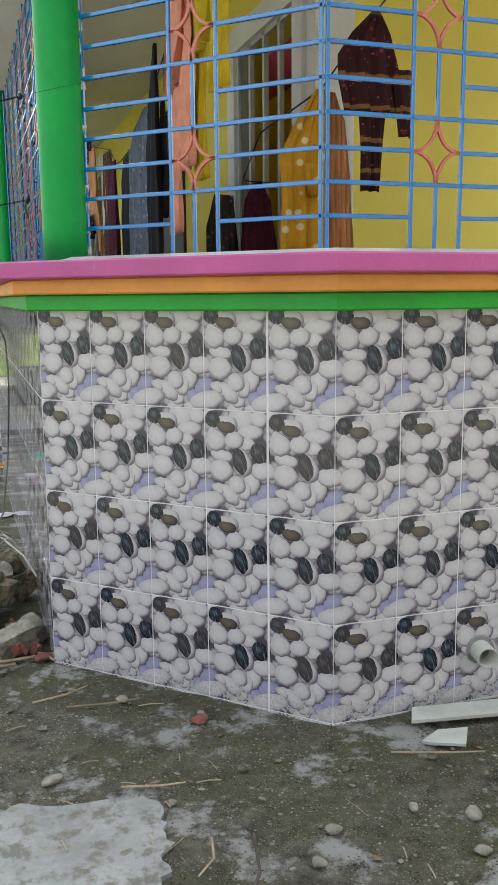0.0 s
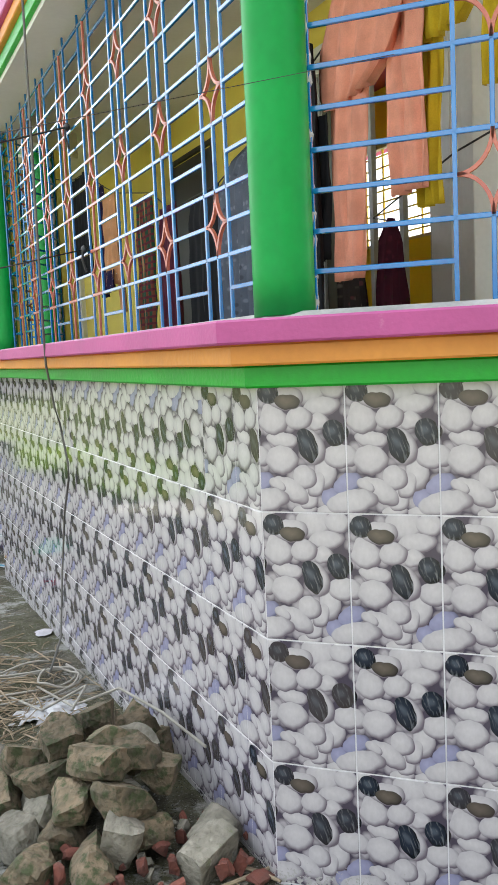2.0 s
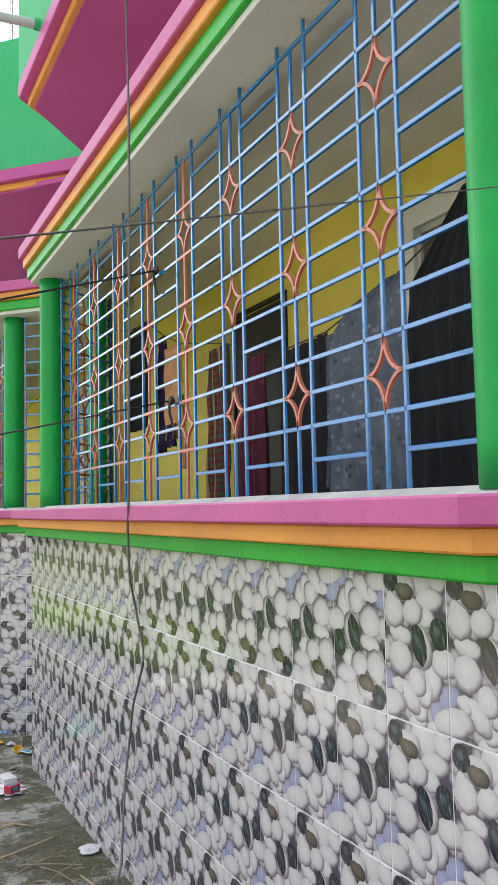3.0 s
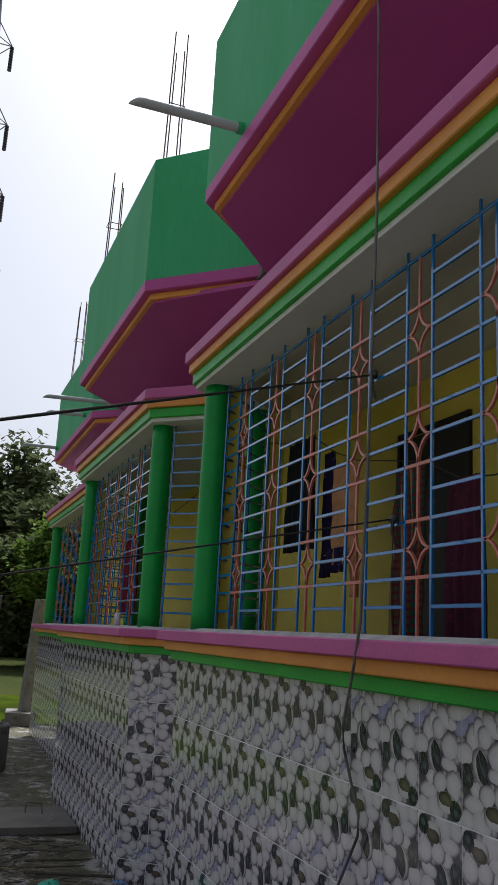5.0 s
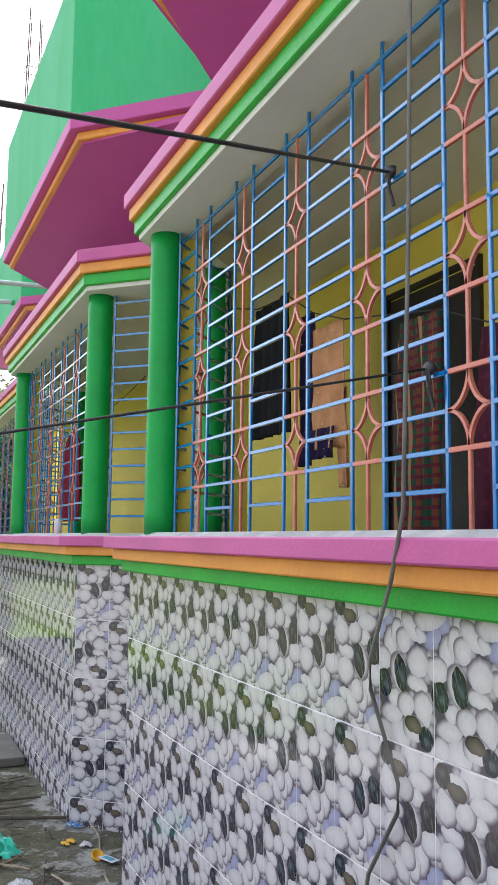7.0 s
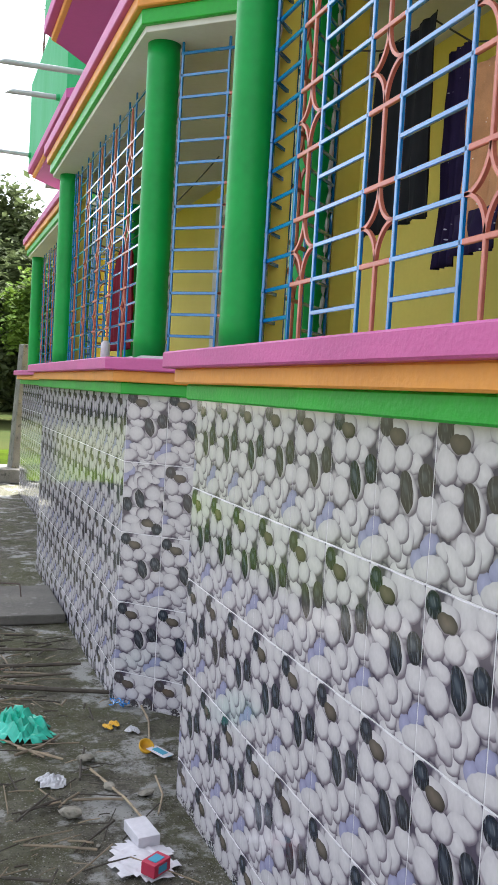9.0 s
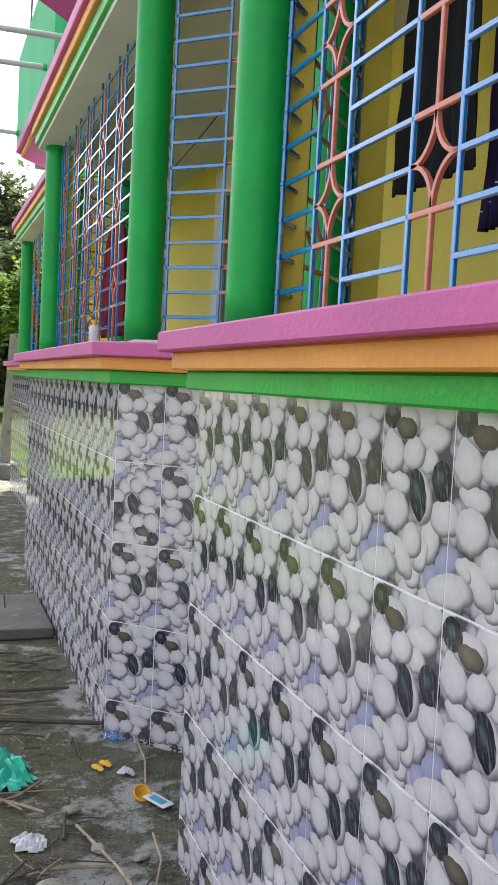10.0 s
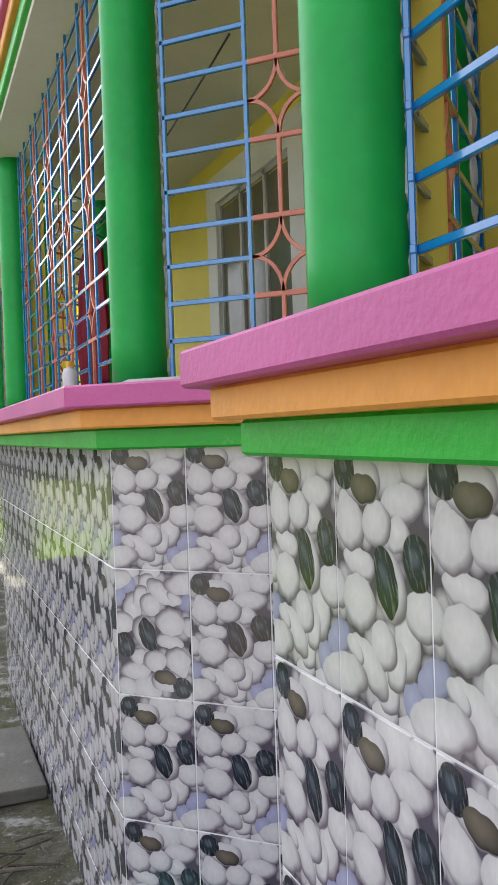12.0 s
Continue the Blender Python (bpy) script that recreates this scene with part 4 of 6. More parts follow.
garment("dress", (1.10, 0.16), (1.50, 0.12), [
    ("body", [(2.40, 0.16, 0.20), (2.30, 0.09, 0.21), (2.12, 0.0, 0.215), (1.9, 0.005, 0.215), (1.45, -0.02, 0.225)], C_DOT, 3, 0),
    ("sleeve", [(2.08, 0.10, 0.18), (1.94, 0.11, 0.17)], C_DOT, 1, -0.03)],
    "mustard yellow dress with pale dots on the line")
garment("scarf", (1.31, 0.19), (1.64, 0.17), [
    ("body", [(2.40, 0.02, 0.06), (2.28, 0.0, 0.11), (1.9, 0.0, 0.145), (1.45, 0.0, 0.15)], C_PLEAT, 8, 0)],
    "peach crinkle-pleated scarf on the line")
garment("trousers", (0.745, 0.83), (0.65, 0.14), [
    ("body", [(3.10, 0.28, 0.74), (2.90, 0.14, 0.72), (2.70, 0.0, 0.70), (2.52, 0.0, 0.60), (2.46, 0.05, 0.42)], C_SALMON, 4, 0),
    ("leg", [(2.56, 0.0, 0.35), (2.2, 0.02, 0.32), (1.92, 0.03, 0.28), (1.81, 0.04, 0.25)], C_SALMON, 2, 0.015),
    ("leg", [(2.75, 0.48, 0.73), (2.4, 0.52, 0.74), (2.05, 0.54, 0.75)], C_SALMON, 2, 0.02)],
    "salmon pink cotton trousers hung by the waist")
garment("trousers", (0.72, 0.29), (0.67, -0.36), [
    ("body", [(3.10, 0.05, 0.42), (2.80, 0.08, 0.44), (2.56, 0.10, 0.44), (2.50, 0.14, 0.36)], C_YELLOW, 4, 0),
    ("leg", [(2.56, 0.06, 0.22), (2.3, 0.06, 0.20), (2.0, 0.08, 0.19)], C_YELLOW, 2, 0.02),
    ("leg", [(3.1, 0.42, 0.62), (2.7, 0.44, 0.62), (2.28, 0.46, 0.60)], C_YELLOW, 2, 0.02)],
    "bright yellow cotton trousers on the line")
garment("dress", (0.69, 0.78), (0.75, 1.30), [
    ("body", [(2.72, 0.02, 0.10), (2.6, 0.0, 0.28), (2.46, 0.0, 0.50), (2.1, 0.0, 0.52), (1.45, 0.0, 0.54)], C_BLACK, 5, 0),
    ("sleeve", [(2.45, -0.02, 0.1), (2.1, 0.0, 0.09), (1.9, 0.02, 0.1)], C_BLACK, 1, -0.03)],
    "long black cotton dress on the line")
garment("dress", (0.76, 1.32), (0.76, 1.92), [
    ("body", [(2.54, 0.0, 0.10), (2.48, 0.0, 0.42), (2.38, 0.0, 0.58), (2.0, 0.0, 0.59), (1.66, -0.02, 0.60)], C_LACE, 6, 0),
    ("lace_edge", [(2.40, 0.57, 0.62), (2.0, 0.58, 0.63), (1.70, 0.58, 0.64)], C_LACE, 3, -0.01)],
    "slate grey dress with a lace hem")
garment("dress", (0.78, 1.95), (0.82, 2.52), [
    ("body", [(2.42, 0.0, 0.5), (2.3, 0.0, 0.55), (1.9, 0.0, 0.56), (1.45, 0.0, 0.56)], C_BLACK, 5, 0)],
    "black cotton dress on the veranda line")
garment("dress", (0.80, 2.64), (0.80, 2.98), [
    ("body", [(2.45, 0.0, 0.3), (2.1, 0.0, 0.33), (1.45, 0.0, 0.34)], C_MAROON, 4, 0)],
    "dark maroon dress on the veranda line")
garment("shawl", (0.87, 3.30), (0.87, 3.70), [
    ("body", [(2.53, 0.0, 0.30), (2.2, 0.0, 0.34), (1.9, 0.01, 0.36), (1.45, 0.0, 0.38)], C_PLAID, 5, 0)],
    "green and orange plaid shawl on the line", 0.12)
garment("kurta", (0.88, 4.12), (0.88, 4.52), [
    ("body", [(2.66, 0.0, 0.34), (2.3, 0.0, 0.35), (2.08, 0.0, 0.36), (1.99, 0.04, 0.34)], C_PEACH, 2, 0),
    ("sleeve", [(2.3, 0.01, 0.09), (2.0, 0.02, 0.09), (1.78, 0.03, 0.09)], C_PEACH, 1, -0.03),
    ("lining", [(2.1, 0.06, 0.34), (1.94, 0.08, 0.33)], C_PURPLE, 2, 0.02)],
    "peach kurta with mirror embroidery on the line", 0.15)
garment("shawl", (0.90, 4.49), (0.90, 4.69), [
    ("body", [(2.78, 0.0, 0.16), (2.3, 0.0, 0.17), (1.92, 0.02, 0.17)], C_PURPLE, 3, 0)],
    "navy shawl with sequins on the line", 0.15)
garment("dress", (0.80, 4.58), (0.82, 5.14), [
    ("body", [(2.82, 0.0, 0.50), (2.5, 0.0, 0.52), (2.2, 0.0, 0.54), (2.02, 0.0, 0.55)], C_BLACK, 4, 0)],
    "black skirt hung on the veranda line", 0.24)
garment("dress", (1.28, 1.28), (1.50, 1.36), [
    ("body", [(2.16, 0.10, 0.14), (2.05, 0.03, 0.22), (1.8, 0.0, 0.26), (1.45, 0.0, 0.28)], C_MAROON, 4, 0)],
    "maroon printed dress on the line")
garment("dress", (1.08, 1.30), (1.30, 1.40), [
    ("body", [(2.08, 0.06, 0.2), (1.9, 0.0, 0.22), (1.45, 0.0, 0.25)], C_FLORAL, 5, 0)],
    "dark floral printed dress on the line")
garment("dress", (0.42, 8.0), (0.42, 9.1), [
    ("body", [(2.62, 0.3, 0.5), (2.5, 0.1, 0.8), (2.1, 0.05, 0.9), (1.78, 0.1, 0.8)], C_CRIMSON, 5, 0)],
    "crimson dress hung behind the far grille")



def line_thing(name, pts, r, material, label, cat):
    ob = mesh_ob(name, tube(bmesh.new(), pts, r, 6), material, smooth=True)
    return tagged(ob, label, cat)


line_thing("clothesline", [(2.30, -0.12, 3.54), (1.80, -0.04, 3.10), (1.49, 0.03, 2.74), (1.28, 0.14, 2.43), (1.12, 0.50, 2.30), (1.30, 1.34, 2.19), (1.62, 1.6, 2.22)], 0.004, M_WIRE, "thin dark clothesline across the veranda corner", "rope")
line_thing("clothesline", [(0.68, -0.60, 3.24), (0.67, -0.3, 3.13), (0.70, 0.25, 3.11), (0.73, 0.6, 3.05), (0.75, 0.82, 2.75), (0.76, 1.4, 2.565), (0.79, 2.0, 2.46), (0.82, 2.6, 2.46), (0.84, 2.9, 2.49), (0.87, 3.3, 2.65), (0.88, 4.12, 2.80), (0.89, 4.48, 2.92), (0.81, 4.64, 3.05), (0.82, 5.08, 3.08), (0.70, 5.20, 3.10)], 0.004, M_WIRE, "thin dark clothesline along the veranda", "rope")
line_thing("clothesline", sag((0.42, 6.12, 2.80), (0.42, 9.60, 2.72), 0.10), 0.004, M_WIRE, "thin dark clothesline behind the far grille", "rope")

# ---- cables outside ----
line_thing("hanging_cable", [(-0.25, 2.02, 5.7), (-0.16, 2.02, 4.2), (-0.15, 2.02, 3.3), (-0.152, 2.04, 2.4), (-0.15, 2.075, 1.73), (-0.13, 2.16, 1.56),
                             (-0.055, 2.38, 1.34), (-0.022, 2.43, 1.25), (-0.02, 2.30, 1.03), (-0.022, 2.30, 0.96), (-0.025, 2.44, 0.76),
                             (-0.05, 2.50, 0.40), (-0.10, 2.40, 0.08), (-0.22, 2.2, -0.05)], 0.006, M_GREYWIRE,
           "grey cable hanging down the veranda wall", "cable")


def tied_cable(a, b, drop, r, label):
    e = new("power_cable")
    tagged(e, label, "cable", "overhead cables")
    part("cable", tube(bmesh.new(), sag(a, b, drop, 30), r, 6), M_WIRE, e, smooth=True)
    bm = bmesh.new()
    bmesh.ops.create_icosphere(bm, subdivisions=2, radius=1.0)
    for v in bm.verts:
        v.co *= 1 + 0.35 * noise.noise(v.co * 1.7 + Vector(a))
    k = part("knot", bm, M_WIRE, e, "rag knot tying the cable to the grille", smooth=True)
    k.location, k.scale = a, (0.018, 0.028, 0.022)
    bm = bmesh.new()
    tube(bm, [(a[0] - 0.01, a[1] - 0.01, a[2]), (a[0] - 0.015, a[1] - 0.015, a[2] - 0.06), (a[0], a[1] - 0.02, a[2] - 0.12)], 0.007, 6)
    part("loose_end", bm, M_WIRE, e)
    return e


tied_cable((0.165, 2.60, 2.848), (-5.715, -2.16, 0.248), 0.0, 0.0052, "black twisted cable tied to the grille")
tied_cable((0.165, 2.40, 2.165), (-8.6, 1.87, 0.194), 0.0, 0.0042, "thin black cable tied to the grille")


def thin_wire():
    line_thing("thin_wire", sag((0.36, -0.197, 2.356), (-5.0, -2.614, 0.464), 0.0), 0.0009, M_WIRE, "thin black wire across the pillar", "cable")


thin_wire()


# ---- roof: drain pipes and starter bars ----
def drain_pipe(x, y, z, length, tilt=0.0, yaw=0.0):
    e = empty("drain_pipe", x, y, z, label="grey plastic drain pipe sticking out of the parapet", category="pipe", group="drain pipes")
    bm = bmesh.new()
    ri, ro, n = 0.024, 0.029, 20
    rings = []
    for xx, r in ((0.1, ro), (-length, ro), (-length - 0.03, ro * 0.98), (-length, ri), (0.1, ri)):
        rings.append([bm.verts.new((xx + (0.04 * math.sin(k * math.tau / n) if xx < -0.1 else 0), r * math.cos(k * math.tau / n), r * math.sin(k * math.tau / n))) for k in range(n)])
    for a, c in zip(rings, rings[1:]):
        for k in range(n):
            bm.faces.new((a[k], a[(k + 1) % n], c[(k + 1) % n], c[k]))
    bmesh.ops.recalc_face_normals(bm, faces=bm.faces)
    part("pipe", bm, M_PVC, e, smooth=True)
    bm = bmesh.new()
    tube(bm, [(0.02, 0, 0), (-0.035, 0, 0)], 0.036, 14)
    part("mortar_collar", bm, M_PARAPET, e, "rough green painted mortar collar")
    e.rotation_euler = (0, radians(tilt), radians(yaw))


drain_pipe(-0.2, 3.62, 4.60, 0.62, 0, 0)
drain_pipe(0.52, 10.40, 4.62, 0.95, -2)
drain_pipe(0.22, 11.3, 4.62, 0.50, -2)
drain_pipe(0.22, 14.0, 4.64, 0.55, 0)


def starter_bars(x, y, h):
    e = empty("starter_bars", x, y, 4.62, label="rusty reinforcing bars standing up from the roof", category="rebar", group="starter bars")
    rnd = random.Random(int(y * 10))
    s = 0.07
    for dx, dy in ((-s, -s), (s, -s), (-s, s), (s, s)):
        top = h + rnd.uniform(-0.25, 0.1)
        part("bar", tube(bmesh.new(), [(dx, dy, 0), (dx * 0.9, dy * 0.95, h * 0.5), (dx * 0.75 + 0.01, dy * 0.7, top)], 0.007, 6), M_STEEL, e)
    for k in (0.42, 0.72):
        bm = bmesh.new()
        c = s * 1.1
        tube(bm, [(-c, -c, h * k), (c, -c, h * k), (c, c, h * k), (-c, c, h * k), (-c, -c, h * k)], 0.005, 6)
        part("tie", bm, M_STEEL, e)


starter_bars(0.1, 6.7, 2.9)
starter_bars(-0.05, 8.75, 2.4)
starter_bars(0.35, 13.6, 2.6)


# ---- loose things in the yard ----
def lump(size, seed, sub=3, rough=0.10, box_like=0.7):
    """A broken brick or stone: a chipped, uneven block."""
    bm = bmesh.new()
    bmesh.ops.create_cube(bm, size=1.0)
    bmesh.ops.subdivide_edges(bm, edges=list(bm.edges), cuts=sub, use_grid_fill=True)
    rnd = random.Random(seed)
    cuts = [(Vector((rnd.uniform(-1, 1), rnd.uniform(-1, 1), rnd.uniform(-1, 1))).normalized(), rnd.uniform(0.38, 0.60)) for _ in range(7)]
    for v in bm.verts:
        for nrm, d in cuts:
            k = v.co.dot(nrm) - d
            if k > 0:
                v.co -= nrm * k * 0.9
        v.co += v.co * rough * noise.noise(v.co * 2.6 + Vector((seed * 1.7, 0, 0)))
        v.co += 0.05 * noise.noise_vector(v.co * 7 + Vector((seed, 0, 0)))
        v.co = Vector((v.co.x * size[0], v.co.y * size[1], v.co.z * size[2]))
    bmesh.ops.recalc_face_normals(bm, faces=bm.faces)
    return bm


M_OLDBRICK = mat("mossy_brick", (0.23, 0.175, 0.115), (0.09, 0.08, 0.052), 0.95, 11, 40, 1.0, 0.02, vary=0.3, dirt=(0.065, 0.078, 0.035), dirt_at=0.49)
M_GREYBRICK = mat("mortar_crusted_brick", (0.29, 0.27, 0.22), (0.15, 0.14, 0.11), 0.95, 11, 40, 1.0, 0.02, vary=0.2, dirt=(0.12, 0.13, 0.07), dirt_at=0.58)
M_REDBRICK = mat("broken_red_brick", (0.21, 0.07, 0.05), (0.11, 0.05, 0.04), 0.95, 9, 60, 0.8, 0.008, vary=0.3)


def brick_heap():
    rnd = random.Random(11)
    spots = []
    # lower course first, then those lying on it
    for layer, (n, z) in enumerate(((17, 0.055), (12, 0.16), (6, 0.255))):
        shrink = 1 - 0.30 * layer
        for i in range(n):
            for _ in range(60):
                x = -0.36 + rnd.uniform(-0.32, 0.30) * shrink
                y = 0.66 + rnd.uniform(-0.46, 0.50) * shrink
                if all((x - a) ** 2 + (y - b) ** 2 > 0.125 ** 2 or l != layer for a, b, l in spots):
                    spots.append((x, y, layer))
                    break
            else:
                continue
            size = (rnd.uniform(0.14, 0.21), rnd.uniform(0.11, 0.14), rnd.uniform(0.09, 0.12))
            ob = mesh_ob("broken_brick", lump(size, 100 + i + 40 * layer), rnd.choice((M_OLDBRICK, M_OLDBRICK, M_GREYBRICK)))
            ob.matrix_world = pose(x, y, z + rnd.uniform(-0.01, 0.01), rnd.uniform(-28, 28), rnd.uniform(-28, 28), rnd.uniform(0, 360))
            tagged(ob, "mossy broken brick lying on the rubble heap", "brick", "brick heap")
    for x, y, zz, s, m, seed, rz in ((-0.17, 0.17, 0.06, (0.17, 0.13, 0.11), M_GREYBRICK, 301, 25), (-0.38, 0.30, 0.10, (0.13, 0.12, 0.14), M_GREYBRICK, 302, 60)):
        ob = mesh_ob("broken_brick", lump(s, seed), m)
        ob.matrix_world = pose(x, y, zz, 14, -10, rz)
        tagged(ob, "pale mortar-crusted broken brick on the rubble heap", "brick", "brick heap")
    for i in range(64):
        s = rnd.uniform(0.015, 0.045)
        ob = mesh_ob("brick_chip", lump((s * 1.4, s, s * 0.8), 400 + i, 1), M_REDBRICK if i % 4 else M_GREYBRICK)
        ob.matrix_world = pose(-0.36 + rnd.uniform(-0.34, 0.36), 0.22 + rnd.uniform(-0.18, 0.2), rnd.uniform(0.015, 0.05), rnd.uniform(0, 90), rnd.uniform(0, 90), rnd.uniform(0, 360))
        tagged(ob, "small broken red brick chip in the rubble", "brick", "brick chips")
    for x, y, s in ((-0.04, 0.03, 0.06), (0.45, -0.73, 0.05)):
        ob = mesh_ob("brick_chip", lump((s * 1.3, s, 0.02), 470 + int(x * 10), 1), M_REDBRICK)
        ob.matrix_world = pose(x, y, 0.012, 4, 2, 20)
        tagged(ob, "flat red brick chip on the ground", "brick", "brick chips")


brick_heap()

M_STRAW = mat("dry_straw", (0.33, 0.26, 0.17), (0.20, 0.16, 0.11), 0.85, 20, 120, 0.4, 0.001, vary=0.3)
M_DARKSTICK = mat("dark_damp_twig", (0.06, 0.048, 0.036), (0.10, 0.085, 0.065), 0.9, 20, 120, 0.4, 0.001, vary=0.3)
M_PAPER = mat("white_crumpled_plastic", (0.52, 0.52, 0.54), (0.36, 0.36, 0.37), 0.3, 12, 60, 0.3, 0.003)


def stick(a, b, r, m, bend=0.02):
    a, b = Vector(a), Vector(b)
    mid = a.lerp(b, 0.5) + Vector((bend, -bend, bend * 0.2))
    ob = mesh_ob("stick", tube(bmesh.new(), [a, a.lerp(mid, 0.6), mid, mid.lerp(b, 0.5), b], r, 6, taper=[r, r, r * 0.95, r * 0.85, r * 0.7]), m)
    tagged(ob, "dry straw-coloured stick on the ground" if m is M_STRAW else "dark damp twig on the ground", "stick", "sticks")


def gz(x, y, d=0.008):
    return (x, y, ground_z(x, y) + d)


# long sticks and twigs that stand out
for a, b, r, m in (((-0.30, 5.24), (-0.17, 4.60), 0.006, M_STRAW), ((-0.04, 5.10), (-0.12, 4.75), 0.005, M_STRAW), ((0.10, 6.0), (0.02, 5.45), 0.006, M_STRAW),
                   ((-0.62, 6.70), (-0.10, 6.66), 0.011, M_DARKSTICK), ((-0.66, 6.36), (0.02, 6.12), 0.014, M_DARKSTICK), ((-0.62, 7.05), (-0.2, 6.95), 0.010, M_DARKSTICK),
                   ((-0.70, 6.52), (-0.18, 6.50), 0.009, M_DARKSTICK), ((-0.60, 5.45), (-0.38, 5.62), 0.007, M_STRAW), ((-0.58, 5.52), (-0.40, 5.36), 0.007, M_STRAW),
                   ((-0.75, 0.02), (0.02, 0.06), 0.008, M_STRAW), ((-0.70, -0.04), (-0.16, 0.0), 0.007, M_STRAW), ((-0.12, 0.18), (0.0, -0.02), 0.007, M_STRAW),
                   ((-0.12, -0.38), (0.10, -0.30), 0.004, M_STRAW), ((0.0, -0.46), (0.28, -0.48), 0.004, M_STRAW), ((0.30, -1.72), (0.42, -1.42), 0.005, M_DARKSTICK),
                   ((0.10, -1.06), (0.30, -1.10), 0.004, M_STRAW), ((0.30, -1.40), (0.22, -1.55), 0.004, M_STRAW), ((1.0, -1.15), (1.3, -1.25), 0.004, M_STRAW),
                   ((-0.9, 3.5), (-0.3, 3.7), 0.008, M_STRAW), ((-0.7, 3.1), (-0.2, 3.35), 0.007, M_STRAW), ((-0.55, 3.9), (-0.25, 3.6), 0.006, M_STRAW)):
    stick(gz(*a, r + 0.004), gz(*b, r + 0.004), r, m)


def litter_heap():
    """Loose straw and twigs in a tangle beside the heap."""
    rnd = random.Random(21)
    bm = bmesh.new()
    for i in range(520):
        x, y = -0.62 + rnd.gauss(0, 0.32), 2.0 + rnd.gauss(0, 0.50)
        if x > -0.03:
            continue
        a, ln = rnd.uniform(0, math.tau), rnd.uniform(0.05, 0.32)
        z = ground_z(x, y) + 0.006 + max(0, 0.05 * math.exp(-((x + 0.6) ** 2 + (y - 2.0) ** 2) * 4)) * rnd.random()
        dx, dy = math.cos(a) * ln / 2, math.sin(a) * ln / 2
        if x + abs(dx) > -0.01:
            continue
        r = rnd.uniform(0.0015, 0.0042)
        tube(bm, [(x - dx, y - dy, z), (x + rnd.uniform(-0.01, 0.01), y + rnd.uniform(-0.01, 0.01), z + 0.012), (x + dx, y + dy, z + rnd.uniform(0, 0.02))], r, 4)
    tagged(mesh_ob("straw_litter", bm, M_STRAW), "tangle of dry straw and twigs on the ground", "straw", kind="stuff")
    bm = bmesh.new()
    for i in range(420):
        x, y = rnd.uniform(-1.6, 2.2), rnd.uniform(-2.0, 9.0)
        if (x > -0.06 and y > -0.05) or (y > -1.0 and x > -y * 0.98 and y <= 0.02) or (x > 0.86 and y > -0.93):
            continue
        a, ln = rnd.uniform(0, math.tau), rnd.uniform(0.02, 0.10)
        z = ground_z(x, y) + 0.005
        dx, dy = math.cos(a) * ln / 2, math.sin(a) * ln / 2
        tube(bm, [(x - dx, y - dy, z), (x, y, z + 0.003), (x + dx, y + dy, z)], rnd.uniform(0.001, 0.0025), 4)
    tagged(mesh_ob("twig_litter", bm, M_STRAW), "scattered dry straw bits over the yard", "straw", kind="stuff")
    for nm, m, n in (("straw_bits", M_STRAW, 260), ("dark_twigs", M_DARKSTICK, 220)):
        bm = bmesh.new()
        for i in range(n):
            x, y = -0.95 + rnd.gauss(0, 0.45), rnd.uniform(3.9, 7.6)
            a, ln = rnd.gauss(0.0, 0.7) if rnd.random() < 0.6 else rnd.uniform(0, math.tau), rnd.uniform(0.04, 0.30)
            dx, dy = math.cos(a) * ln / 2, math.sin(a) * ln / 2
            if x + abs(dx) > -0.08:
                continue
            z, r = ground_z(x, y) + 0.008, rnd.uniform(0.0018, 0.006)
            tube(bm, [(x - dx, y - dy, z), (x + rnd.uniform(-0.008, 0.008), y, z + 0.006), (x + dx, y + dy, z + rnd.uniform(0, 0.012))], r, 5)
        tagged(mesh_ob(nm, bm, m), "dry stalks and snapped twigs round the plastic bag", "straw", kind="stuff")
    for nm, m, n, lo, hi, lab in (("pebble_litter", M_GREYBRICK, 2200, 0.002, 0.010, "scattered small pale stones and cement crumbs"),
                                  ("leaf_litter", M_OLDBRICK, 160, 0.006, 0.018, "scattered dry brown leaf scraps and chips")):
        bm = bmesh.new()
        for i in range(n):
            x, y = rnd.uniform(-1.8, 2.4), rnd.uniform(-2.2, 9.0) if i % 2 else rnd.uniform(-2.2, 0.5)
            if (x > -0.04 and y > -0.05) or (y > -1.0 and x > -y - 0.03 and y <= 0.02) or (x > 0.82 and y > -0.93):
                continue
            s = rnd.uniform(lo, hi) * (1.8 if rnd.random() < 0.06 else 1)
            r = bmesh.ops.create_icosphere(bm, subdivisions=1, radius=s, matrix=Matrix.Translation((x, y, ground_z(x, y) + s * 0.25)) @ Matrix.Rotation(rnd.uniform(0, 6), 4, "Z") @ Matrix.Diagonal((rnd.uniform(0.8, 1.8), 1, rnd.uniform(0.15, 0.4), 1)))
            for v in r["verts"]:
                v.co += Vector((rnd.uniform(-1, 1), rnd.uniform(-1, 1), rnd.uniform(-0.5, 0.5))) * s * 0.25
        tagged(mesh_ob(nm, bm, m), lab, "stones", kind="stuff")


litter_heap()


